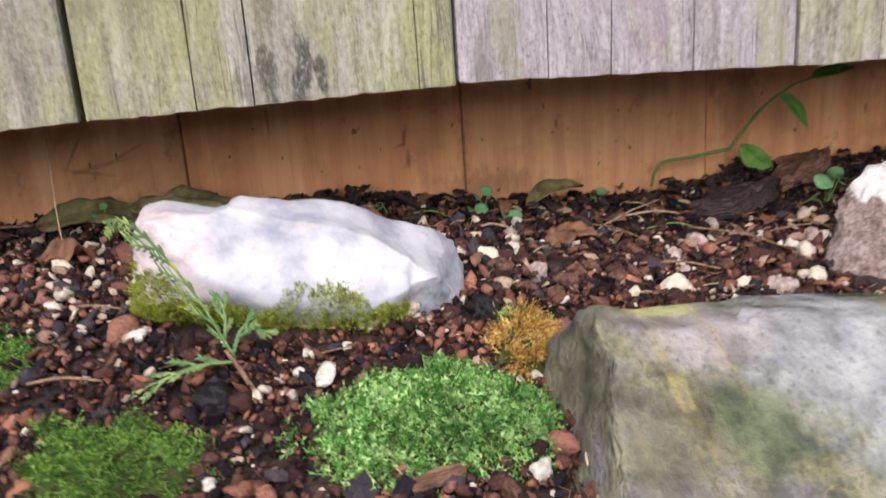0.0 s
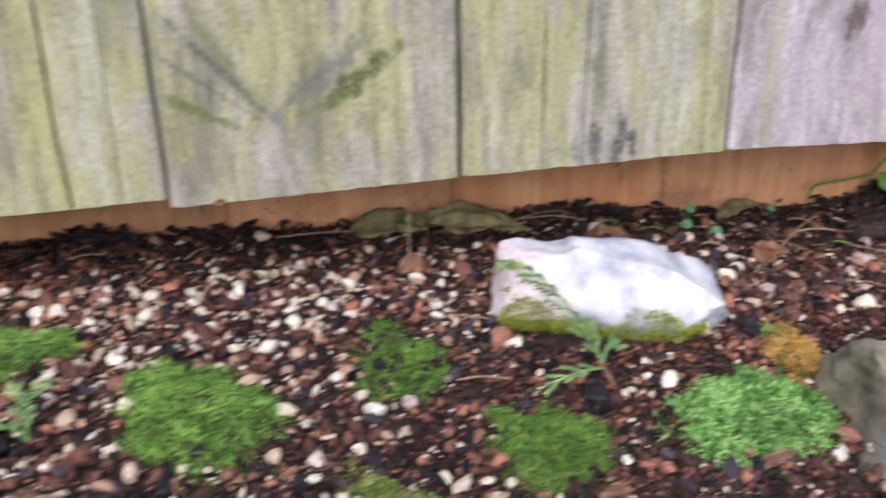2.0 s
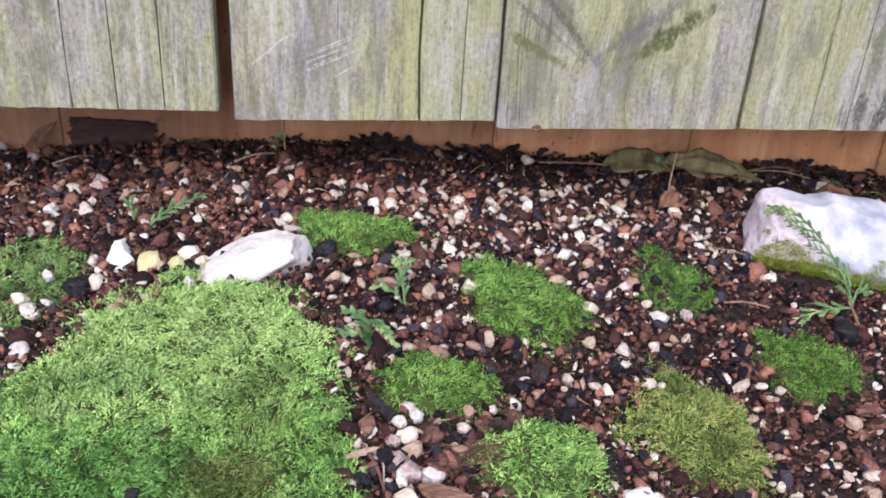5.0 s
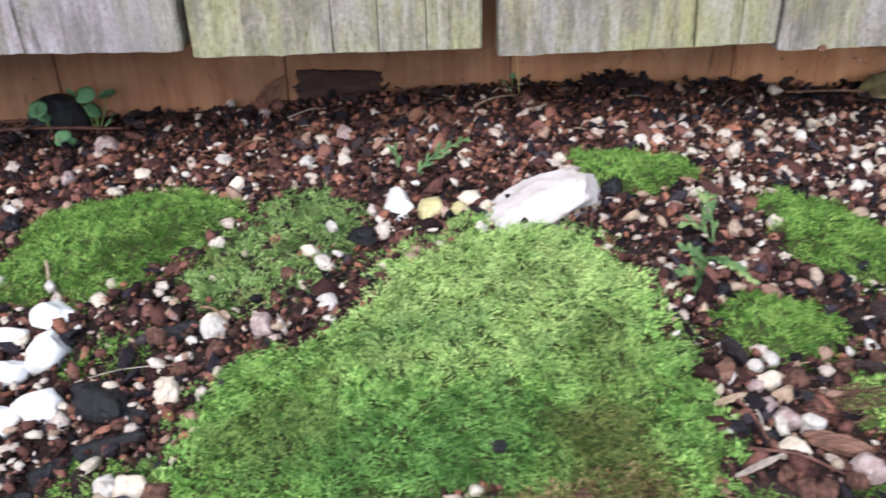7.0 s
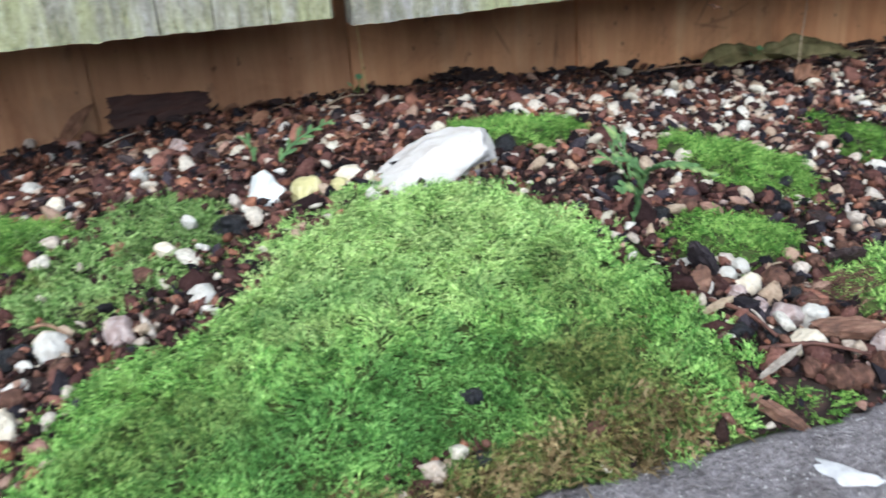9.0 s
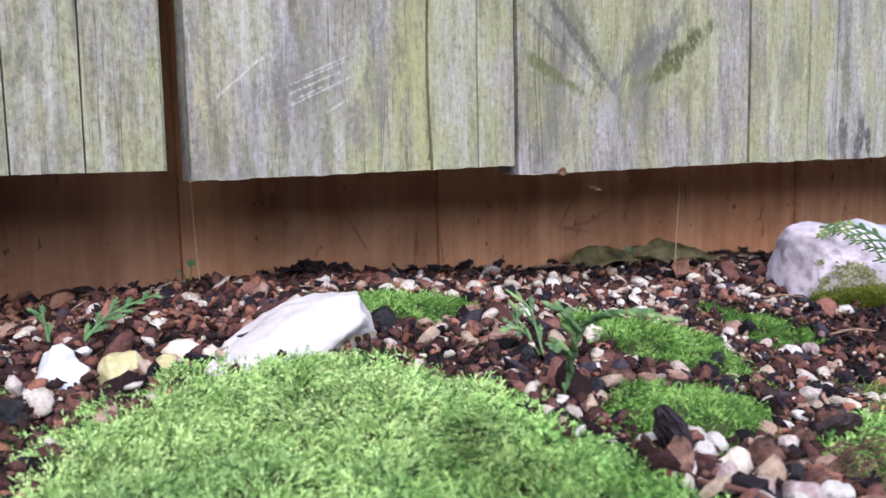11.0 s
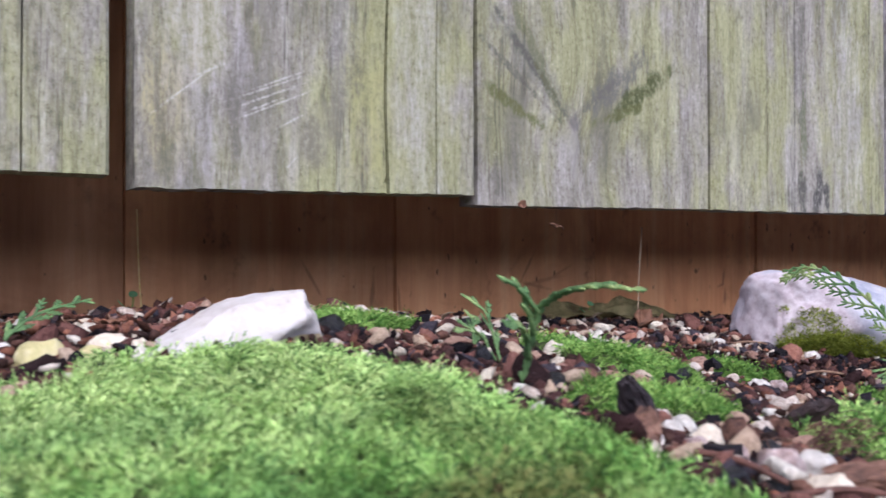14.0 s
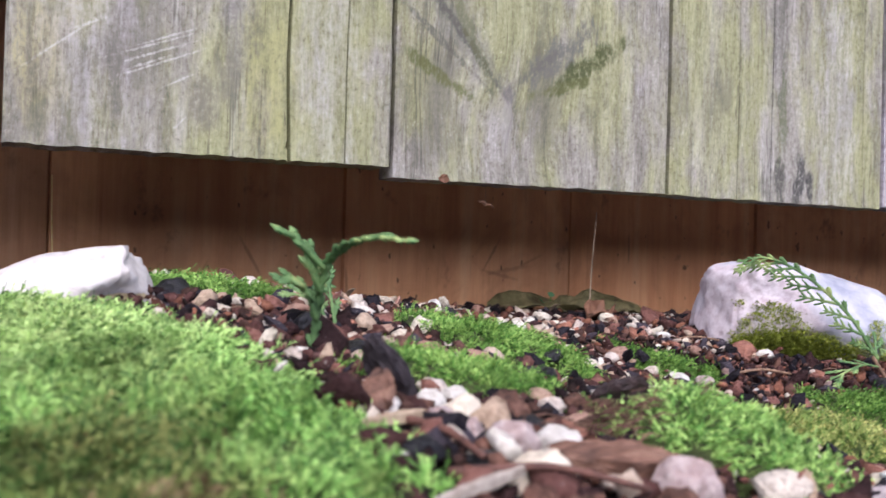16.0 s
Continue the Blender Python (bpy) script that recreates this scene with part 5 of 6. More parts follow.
def shoots(x, y, z, nx, ny, nz, size, seed, mat, name, parent, leaves=4, lean=0.55, swirl=0.0, reach=0.40, rise=0.22, bow=0.3):
    """Leafy moss shoots, each one stem with pairs of pointed leaves, joined into one part."""
    rng = np.random.default_rng(seed)
    n = len(x)
    k = leaves
    stem = np.array([(0.0, 0.0, i / k) for i in range(k + 1)])
    tips, faces = [], []
    for i in range(k):
        for s in (0, 1):
            ang = i * 2.1 + s * math.pi + 0.4
            out = reach * (1 - 0.11 * i)
            tips.append((math.cos(ang) * out, math.sin(ang) * out, (i + 0.4) / k + rise))
            faces.append((i, i + 1, k + 1 + 2 * i + s))
    tmpl, faces = np.concatenate([stem, np.array(tips)]), np.array(faces)
    up = np.stack([nx, ny, nz], -1) + rng.normal(0, lean, (n, 3)) * np.array([1, 1, 0.3])
    if swirl:
        cx, cy = comb(x, y, seed)
        up = up + swirl * np.stack([cx, cy, np.zeros(n)], -1)
    up /= np.linalg.norm(up, axis=1, keepdims=True)
    side = np.cross(up, rng.normal(size=(n, 3)))
    if swirl:
        side = np.stack([cx, cy, np.full(n, -0.35)], -1) + rng.normal(0, 0.45, (n, 3))
        side -= up * (side * up).sum(1, keepdims=True)
    side /= np.linalg.norm(side, axis=1, keepdims=True)
    other = np.cross(up, side)
    ln = size * rng.uniform(0.65, 1.35, n)
    bend = rng.normal(0, 0.3, n) + (bow if swirl else 0.0)
    t = tmpl[None] * ln[:, None, None]
    tx = t[..., 0] + bend[:, None] * (tmpl[None, :, 2] ** 2) * ln[:, None]
    v = tx[..., None] * side[:, None] + t[..., 1, None] * other[:, None] + t[..., 2, None] * up[:, None]
    v += np.stack([x, y, z], -1)[:, None]
    f = (faces[None] + (np.arange(n) * len(tmpl))[:, None, None]).reshape(-1, 3)
    org = np.array(parent.location)
    ob = mesh_object(name, v.reshape(-1, 3) - org, f, mat, parent, smooth=False)
    ob["kind"] = "stuff"
    return ob


def moss_patch(n, p):
    kind, label, ovals, height, cover, size = p
    a, b = ovals[0][:2]
    top = thing("moss_cushion" if height > 0.0065 else "moss_patch", (a, b, float(land(a, b))), label, "moss")
    x0, x1 = min(o[0] - o[2] for o in ovals) - 0.012, max(o[0] + o[2] for o in ovals) + 0.012
    y0, y1 = min(o[1] - o[3] for o in ovals) - 0.012, max(o[1] + o[3] for o in ovals) + 0.012
    d = 0.003
    gx, gy = np.meshgrid(np.arange(x0, x1, d), np.arange(y0, y1, d))
    w = within(p, gx, gy)
    gz = bed(gx, gy) - 0.0018
    gz = np.where((w < 0) | (gy < kerb_line(gx) + 0.001), land(gx, gy) - 0.006, gz)
    i = np.arange(gx.size).reshape(gx.shape)
    q = np.stack([i[:-1, :-1], i[:-1, 1:], i[1:, 1:], i[1:, :-1]], -1).reshape(-1, 4)
    q = q[(w.ravel()[q] > -0.12).any(1)]
    if cover > 0.8:
        part("cushion_bed", np.stack([gx, gy, gz], -1).reshape(-1, 3), q, m_moss_bed, top)
    rng = np.random.default_rng(500 + n)
    count = int((x1 - x0) * (y1 - y0) / (0.34e-6 if n == 0 else 0.40e-6) * cover)
    x, y = rng.uniform(x0, x1, count), rng.uniform(y0, y1, count)
    w = within(p, x, y)
    keep = rng.random(count) < np.clip((w + (0.14 if n else 0.06)) * (2.6 if n else 8), 0, 1)
    keep &= y > kerb_line(x) - 0.004
    if cover < 0.8:
        clump = np.sin(x * 330 + 1) * np.sin(y * 290 + n) + 0.5 * np.sin(x * 710 - y * 500)
        keep &= clump > 0.25 - cover
    x, y = x[keep], y[keep]
    e = 0.002
    z = bed(x, y)
    nx, ny = (bed(x - e, y) - bed(x + e, y)) / (2 * e), (bed(x, y - e) - bed(x, y + e)) / (2 * e)
    # the shoots stand together in small rounded tufts with hollows between them
    gap = 0.0042 if n == 0 else 0.0036
    cx, cy = np.floor(x / gap), np.floor(y / gap)
    best, tx, ty = np.full(x.shape, 9.0), np.zeros(x.shape), np.zeros(x.shape)
    for i in (-1, 0, 1):
        for k in (-1, 0, 1):
            a, b = cx + i, cy + k
            px = (a + 0.5 + 0.42 * np.sin(a * 12.99 + b * 78.23 + 9 * np.sin(a * 3.1 - b))) * gap
            py = (b + 0.5 + 0.42 * np.sin(a * 39.35 + b * 11.14 + 9 * np.sin(b * 2.7 + a))) * gap
            d = np.hypot(x - px, y - py)
            near = d < best
            best, tx, ty = np.where(near, d, best), np.where(near, x - px, tx), np.where(near, y - py, ty)
    far = best / (gap * 0.62)
    high = 0.0050 if n == 0 else 0.0038 * min(1.0, height / 0.008)
    keep = rng.random(len(x)) > np.clip(1.8 * (far - 0.47), 0, 0.96)
    z = z + high * (1 - np.clip(far, 0, 1.3) ** 2) * rng.uniform(0.7, 1.0, len(x)) - 0.0036
    nx, ny = nx * 1.4 + tx / gap * 2.2, ny * 1.4 + ty / gap * 2.2
    x, y, z, nx, ny = x[keep], y[keep], z[keep], nx[keep], ny[keep]
    cell = np.floor((x - x0) / 0.022).astype(int) * 100 + np.floor((y - y0) / 0.022).astype(int) if cover < 0.8 else np.zeros(len(x), int)
    for c in np.unique(cell):
        m = cell == c
        shoots(x[m], y[m], z[m], nx[m], ny[m], np.ones(m.sum()), size * (1.36 if n == 0 else 1.10), 600 + n + int(c), m_moss[kind], "clump" if cover < 0.8 else "carpet", top, 5, 0.34, 0.62 if n == 0 else 0.4, *((0.36, 0.20) if kind == "pale" else (0.20, 0.20)), 0.5)
    return top


for n, p in enumerate(PATCHES):
    moss_patch(n, p)


# ---- moss on the white rock ----
def rock_moss():
    top = thing("rock_moss", (0.07, -0.05, 0.0), "olive green moss clinging to the white rock's lower front", "moss")
    me = white_rock.data
    co = np.array([tuple(v.co) for v in me.vertices]) + np.array(white_rock.location)
    no = np.array([tuple(v.normal) for v in me.vertices])
    h = co[:, 2] - land(co[:, 0], co[:, 1])
    wave = np.array([noise.noise((c[0] * 55, c[1] * 30, c[2] * 40)) for c in co])
    x, z = co[:, 0], co[:, 2]
    spots = [(0.022, 0.009, 0.015, 0.0130), (0.036, 0.004, 0.020, 0.0085), (0.056, 0.002, 0.026, 0.0062), (0.0765, 0.006, 0.022, 0.0108), (0.096, 0.004, 0.012, 0.007)]
    heap = np.max([1 - np.hypot((x - a) / ra, (h - b) / rb) for a, b, ra, rb in spots], axis=0) + 0.2 * wave
    ok = (no[:, 1] < 0.1) & (no[:, 0] > -0.86) & (heap > 0.03) & (h > -0.004) & (x < 0.112)
    rng = np.random.default_rng(8)
    pick = np.repeat(np.nonzero(ok)[0], 30)
    j = co[pick] + rng.normal(0, 0.0011, (len(pick), 3))
    n = no[pick] + np.array([0, 0, 0.5])
    for k, (a, b) in enumerate(((-1, 0.032), (0.032, 0.050), (0.050, 0.066), (0.066, 0.084), (0.084, 1))):
        m = (j[:, 0] >= a) & (j[:, 0] < b)
        shoots(j[m, 0], j[m, 1], j[m, 2], n[m, 0], n[m, 1], n[m, 2], 0.0013, 9 + k, m_moss["rock"], "clump", top, 4, 0.7)


rock_moss()


# ---- small plants and litter ----
def smooth_line(pts, n):
    """n points on a smooth curve through a few."""
    p = np.array(pts, float)
    p = np.vstack([2 * p[0] - p[1], p, 2 * p[-1] - p[-2]])
    out = []
    for u in np.linspace(0, len(p) - 3 - 1e-6, n):
        i, t = int(u), u - int(u)
        a, b, c, d = p[i : i + 4]
        out.append(0.5 * (2 * b + (c - a) * t + (2 * a - 5 * b + 4 * c - d) * t * t + (3 * b - a - 3 * c + d) * t ** 3))
    return np.array(out)


def tube(pts, radii, sides=6, flat=1.0, normal=(0, 0, 1)):
    """A tapering, possibly flattened tube along points: vertices and faces."""
    pts = np.array(pts, float)
    tan = np.gradient(pts, axis=0)
    tan /= np.linalg.norm(tan, axis=1, keepdims=True) + 1e-12
    v, f = [], []
    for p, t, r in zip(pts, tan, radii):
        s = np.cross(t, normal)
        if np.linalg.norm(s) < 1e-3:
            s = np.cross(t, (1, 0, 0.2))
        s /= np.linalg.norm(s)
        o = np.cross(s, t)
        for k in range(sides):
            a = 2 * math.pi * k / sides
            v.append(p + r * (math.cos(a) * s + flat * math.sin(a) * o))
    n = len(pts)
    for i in range(n - 1):
        for k in range(sides):
            f.append((i * sides + k, i * sides + (k + 1) % sides, (i + 1) * sides + (k + 1) % sides, (i + 1) * sides + k))
    f.append(tuple(range(sides - 1, -1, -1)))
    f.append(tuple(range((n - 1) * sides, n * sides)))
    return v, f


def joined(pieces):
    v, f = [], []
    for pv, pf in pieces:
        f += [tuple(i + len(v) for i in q) for q in pf]
        v += list(pv)
    return v, f


def scale_chain(pts, w, normal):
    """A cypress twiglet: a flattened chain of overlapping scales."""
    n = max(5, int(np.linalg.norm(np.diff(np.array(pts), axis=0), axis=1).sum() / 0.00055))
    line = smooth_line(pts, n)
    r = [w * (1.0 if i % 2 == 0 else 0.68) * (1 - 0.45 * i / n) for i in range(n)]
    r[-1] = w * 0.15
    return tube(line, r, 5, 0.45, normal)


def frond(axis, normal, reach, seed, w=0.0009, gap=0.0034, droop=0.0, upper=1.0):
    """A flat cypress spray along an axis, with twiglets to both sides that branch again; upper: how long those on the upper side are."""
    rnd = random.Random(seed)
    axis = np.array(axis, float)
    length = np.linalg.norm(np.diff(axis, axis=0), axis=1).sum()
    line = smooth_line(axis, max(6, int(length / gap)))
    normal = np.array(normal, float) / np.linalg.norm(normal)
    out = [scale_chain(axis, w * 1.15, normal)]
    n = len(line)
    for i in range(1, n - 1):
        t = line[i + 1] - line[i - 1]
        t /= np.linalg.norm(t)
        side = np.cross(t, normal) * (1 if i % 2 else -1)
        side /= np.linalg.norm(side)
        u = i / n
        ln = reach * (0.35 + 1.1 * math.sin(math.pi * min(1, 0.15 + 0.85 * u)) * (1 - 0.45 * u)) * rnd.uniform(0.75, 1.15)
        ln *= upper if side[2] > 0 else 1.0
        d = t * 0.85 + side * 0.6 + normal * rnd.uniform(-0.15, 0.15)
        d /= np.linalg.norm(d)
        e = line[i] + d * ln + t * ln * 0.22 - np.array([0, 0, droop * ln])
        m = line[i] + d * ln * 0.5
        out.append(scale_chain([line[i], m, e], w, normal))
        for k in (0.35, 0.6, 0.82):
            if ln * (1 - k) > 0.0012:
                b = line[i] + (e - line[i]) * k
                for sg in (1, -1):
                    dd = d * 0.75 + np.cross(d, normal) * 0.62 * sg
                    out.append(scale_chain([b, b + dd * ln * 0.16, b + dd * ln * 0.34 + t * ln * 0.05], w * 0.85, normal))
    return joined(out)


def on(x, y, up=0.0):
    return (x, y, float(bed(x, y)) + up)


sprig = thing("cypress_sprig", (0.050, -0.078, -0.002), "green cypress sprig with flat scaly sprays leaning over the white rock", "plant")
part("stem", *tube(smooth_line([(0.053, -0.080, -0.004), (0.048, -0.0765, 0.006), (0.044, -0.0745, 0.013)], 8), np.linspace(0.0011, 0.0007, 8)), m_twig, sprig, "red-brown woody stem")
part("spray", *frond([(0.046, -0.0755, 0.012), (0.037, -0.068, 0.030), (0.025, -0.056, 0.0455), (0.015, -0.045, 0.0520), (0.007, -0.036, 0.0500)], (0.70, 0.60, 0.20), 0.0100, 3, 0.0009, 0.0030, 0.15, 0.35), m_scale_leaf, sprig)
part("spray", *frond([(0.046, -0.0755, 0.009), (0.034, -0.0775, 0.010), (0.022, -0.0765, 0.006), (0.010, -0.0755, 0.002)], (0, -0.2, 1), 0.0065, 5), m_scale_leaf, sprig)
part("spray", *frond([(0.046, -0.0752, 0.011), (0.050, -0.071, 0.018), (0.055, -0.069, 0.0165), (0.059, -0.068, 0.012)], (0, -1, 0.3), 0.0055, 6), m_scale_leaf, sprig)
part("spray", *frond([(0.044, -0.0745, 0.014), (0.045, -0.068, 0.023), (0.043, -0.063, 0.029)], (0.6, -0.8, 0.3), 0.0055, 7), m_scale_leaf, sprig)

seedling = thing("cypress_seedling", on(-0.2105, -0.133), "small upright cypress seedling with arching scaly arms", "plant")
part("stem", *frond([on(-0.2105, -0.133, -0.004), (-0.2108, -0.1355, 0.032), (-0.2106, -0.139, 0.042), (-0.2096, -0.1405, 0.046)], (0.1, -1, 0.1), 0.0022, 44, 0.0012, 0.0022), m_scale_leaf, seedling)
for k, ax in enumerate([[(-0.2108, -0.1400, 0.0445), (-0.2150, -0.1410, 0.0480), (-0.2185, -0.1415, 0.0510), (-0.2225, -0.1418, 0.0522)], [(-0.2100, -0.1400, 0.0455), (-0.2085, -0.1470, 0.0490), (-0.2055, -0.1560, 0.0508), (-0.2010, -0.1670, 0.0500)],
                        [(-0.2110, -0.1370, 0.0330), (-0.2140, -0.1395, 0.0385), (-0.2180, -0.1420, 0.0415), (-0.2230, -0.1438, 0.0418)], [(-0.2106, -0.1380, 0.0390), (-0.2130, -0.1400, 0.0430), (-0.2145, -0.1400, 0.0470), (-0.2150, -0.1402, 0.0500)]]):
    part("spray", *frond(ax, (0.1, -0.6, 0.8), 0.0032, 20 + k, 0.0014, 0.0018), m_scale_leaf, seedling)

for k, (base, tip, rise) in enumerate([((-0.196, -0.088), (-0.188, -0.074), 0.012), ((-0.328, -0.020), (-0.331, -0.016), 0.013), ((-0.322, -0.030), (-0.292, -0.012), 0.011), ((-0.1925, -0.097), (-0.1965, -0.084), 0.018), ((-0.1935, -0.096), (-0.2080, -0.0965), 0.010)]):
    bit = thing("cypress_sprig", on(*base), "little pale green cypress sprig lying on gravel", "plant")
    b, e = np.array(on(*base, 0.001)), np.array(on(*tip, rise))
    part("spray", *frond([b, (b * 0.6 + e * 0.4) + np.array([0, 0, rise * 0.35]), e], (0.3, -0.5, 0.8), 0.0048, 30 + k, 0.0008, 0.0028), m_scale_leaf, bit)


def leaf_shape(length, width, curl=0.0, fold=0.15, wave=0.0, seed=0, n=14, m=6):
    """A pointed leaf along +x, with thickness, folded along its midrib and curled lengthwise."""
    rows = []
    for i in range(n + 1):
        u = i / n
        half = width / 2 * (math.sin(math.pi * u ** 0.8) ** 0.75 + 0.02) * (1 + (0.45 if wave > 0.003 else 0.0) * noise.noise((u * 7, seed, 3)))
        for j in range(-m, m + 1):
            s = j / m
            z = fold * abs(s) * half + curl * length * math.sin(math.pi * u) + wave * noise.noise((u * 4, s * 2, seed))
            rows.append((u * length, s * half, z))
    top = np.array(rows)
    c = 2 * m + 1
    i = np.arange(len(top)).reshape(n + 1, c)
    q = np.stack([i[:-1, :-1], i[1:, :-1], i[1:, 1:], i[:-1, 1:]], -1).reshape(-1, 4)
    low = top - np.array([0, 0, 0.00025])
    k = len(top)
    ring = np.r_[i[0, :], i[1:, -1], i[-1, -2::-1], i[-2:0:-1, 0]]
    nxt = np.roll(ring, -1)
    faces = np.concatenate([q, q[:, ::-1] + k, np.stack([ring, nxt, nxt + k, ring + k], -1)])
    return np.concatenate([top, low]), faces


def leaf(name, place, length, width, turn, mat, label, **kw):
    v, f = leaf_shape(length, width, **kw)
    r = np.array(Euler([radians(a) for a in turn]).to_matrix())
    ob = mesh_object(name, v @ r.T, f, mat, smooth=True)
    ob.location = place
    return tagged(ob, label, "leaf")


leaf("dead_leaf", (-0.048, 0.085, 0.0225), 0.055, 0.026, (14, 2, 4), m_dry_leaf, "large olive-brown dead leaf lying against the fence foot", curl=0.09, fold=0.1, wave=0.005, seed=1)
leaf("dead_leaf", (-0.004, 0.090, 0.0245), 0.066, 0.024, (24, 6, -14), m_dry_leaf, "curled yellowish dead leaf lying against the fence foot", curl=0.03, fold=0.3, wave=0.007, seed=2)
leaf("dead_leaf", (-0.4185, 0.106, 0.0195), 0.029, 0.0075, (65, -46, 4), m_brown_leaf, "curled brown dead leaf at the fence foot", curl=0.12, fold=0.7, wave=0.002, seed=3)
leaf("dead_leaf", (0.193, 0.085, 0.005), 0.036, 0.013, (15, -8, 12), m_dry_leaf, "narrow yellow dead leaf on the litter", curl=0.12, fold=0.4, wave=0.002, seed=4)
leaf("dead_leaf", (0.186, 0.020, 0.0015), 0.024, 0.014, (6, -4, 50), m_brown_leaf, "crumpled red-brown dead leaf on gravel", curl=0.04, fold=0.2, wave=0.0028, seed=5)
leaf("dead_leaf", (0.196, 0.046, 0.002), 0.022, 0.014, (10, 4, -40), m_brown_leaf, "torn red-brown dead leaf on gravel", curl=0.05, fold=0.2, wave=0.0028, seed=15)
leaf("dead_leaf", (-0.030, 0.020, 0.0225), 0.022, 0.012, (18, -4, 25), m_brown_leaf, "small rust-coloured dead leaf on gravel", curl=0.08, fold=0.5, wave=0.006, seed=6)
leaf("dead_leaf", (0.088, 0.060, 0.010), 0.034, 0.016, (20, -6, -25), m_brown_leaf, "thin brown dead leaf behind the white rock", curl=0.12, fold=0.5, wave=0.004, seed=7)
leaf("dead_leaf", (0.335, 0.082, 0.000), 0.030, 0.010, (20, -14, 35), m_brown_leaf, "curled brown dead leaf in litter", curl=0.12, fold=0.5, wave=0.002, seed=8)
leaf("dead_leaf", (0.37, 0.095, 0.002), 0.028, 0.012, (-20, -10, 160), m_brown_leaf, "broad brown dead leaf in litter", curl=0.12, fold=0.4, wave=0.002, seed=9)

leaf("leaf_flake", (-0.1185, -0.0012, 0.0800), 0.0055, 0.0035, (90, 0, 10), m_brown_leaf, "tiny orange leaf flake stuck to a board", curl=0.1, fold=0.3, wave=0.001, seed=12)

# climbing plant at the fence foot
vine = thing("vine", (0.272, 0.104, 0.004), "young green climbing plant with glossy leaves at the fence foot", "plant")
part("stem", *tube(smooth_line([(0.272, 0.104, 0.002), (0.276, 0.102, 0.0145), (0.296, 0.100, 0.0172), (0.316, 0.099, 0.0195)], 14), [0.0009] * 14), m_stem, vine)
stem = part("stem", *tube(smooth_line([(0.316, 0.099, 0.0190), (0.326, 0.098, 0.0320), (0.337, 0.097, 0.0430), (0.351, 0.095, 0.0520), (0.362, 0.092, 0.0555)], 14), np.linspace(0.0010, 0.0005, 14)), m_stem, vine)
for at, ln, w, turn in [((0.343, 0.096, 0.0475), 0.028, 0.0120, (48, 50, -5)), ((0.360, 0.093, 0.0550), 0.026, 0.0090, (30, -8, -8)), ((0.322, 0.098, 0.0215), 0.025, 0.0130, (112, 40, -8))]:
    v, f = leaf_shape(ln, w, 0.08, 0.25, 0.0015, 3)
    part("leaf", placed(v, at, turn), f, m_fresh_leaf, stem)


def leaflet_shape(r, seed):
    """A round, slightly notched and cupped leaflet facing up, with thickness."""
    rnd = random.Random(seed)
    ring, rows = 18, (0.35, 0.7, 1.0)
    v = [(0, 0, 0)]
    for q in rows:
        for k in range(ring):
            a = 2 * math.pi * k / ring
            notch = 1 - 0.18 * math.exp(-((a - math.pi) / 0.35) ** 2)
            v.append((r * q * math.cos(a) * notch, r * q * math.sin(a), 0.16 * r * q * abs(math.sin(a)) + 0.05 * r * q * math.sin(3 * a + seed)))
    f = [(0, 1 + k, 1 + (k + 1) % ring) for k in range(ring)]
    for m in range(2):
        b = 1 + m * ring
        f += [(b + k, b + ring + k, b + ring + (k + 1) % ring, b + (k + 1) % ring) for k in range(ring)]
    n = len(v)
    v += [(a, b, c - 0.0002) for a, b, c in v]
    f += [tuple(i + n for i in reversed(q)) for q in f]
    b = 1 + 2 * ring
    f += [(b + k, b + n + k, b + n + (k + 1) % ring, b + (k + 1) % ring) for k in range(ring)]
    return np.array(v), f


def clover(base, heads, size, label="small clover with round green leaflets"):
    """A clover: a thin stalk to each group of round leaflets."""
    top = thing("clover", base, label, "plant")
    b = np.array(base) - np.array([0, 0, 0.002])
    for n, e in enumerate(heads):
        e = np.array(e)
        stalk = part("stalk", *tube(smooth_line([b, b * 0.45 + e * 0.55 + np.array([0.001, 0, 0.002]), e], 7), [0.00035] * 7, 5), m_stem, top)
        v, f = leaflet_shape(size * (1 - 0.08 * (n % 3)), n)
        part("leaflet", placed(v, e, (38 + 9 * (n % 3), 8 * (n % 2) - 4, 70 * n)), f, m_clover, stalk)


clover(on(-0.512, 0.088), [(-0.515, 0.088, 0.0390), (-0.5118, 0.086, 0.0300), (-0.5229, 0.090, 0.0390), (-0.5026, 0.089, 0.0385), (-0.5041, 0.088, 0.0225)], 0.0060)
clover(on(-0.540, 0.088), [(-0.5463, 0.090, 0.0305), (-0.5435, 0.089, 0.0275)], 0.0062)
clover(on(-0.527, 0.076), [(-0.527, 0.070, float(bed(-0.527, 0.070)) + 0.005), (-0.520, 0.066, float(bed(-0.520, 0.066)) + 0.002)], 0.0055)
for k, (x, y, up, size) in enumerate([(0.170, 0.085, 0.012, 0.0032), (0.165, 0.078, 0.004, 0.0036), (0.180, 0.068, 0.004, 0.0036), (0.236, 0.095, 0.009, 0.0028), (-0.262, 0.088, 0.012, 0.0020), (-0.015, 0.080, 0.012, 0.0020)]):
    clover(on(x, y), [on(x + 0.002, y - 0.002, up), on(x - 0.003, y - 0.001, up * 0.7)], size)
clover(on(0.345, 0.052), [on(0.342, 0.050, 0.014), on(0.350, 0.049, 0.014), on(0.346, 0.046, 0.019), on(0.335, 0.050, 0.006)], 0.0052)


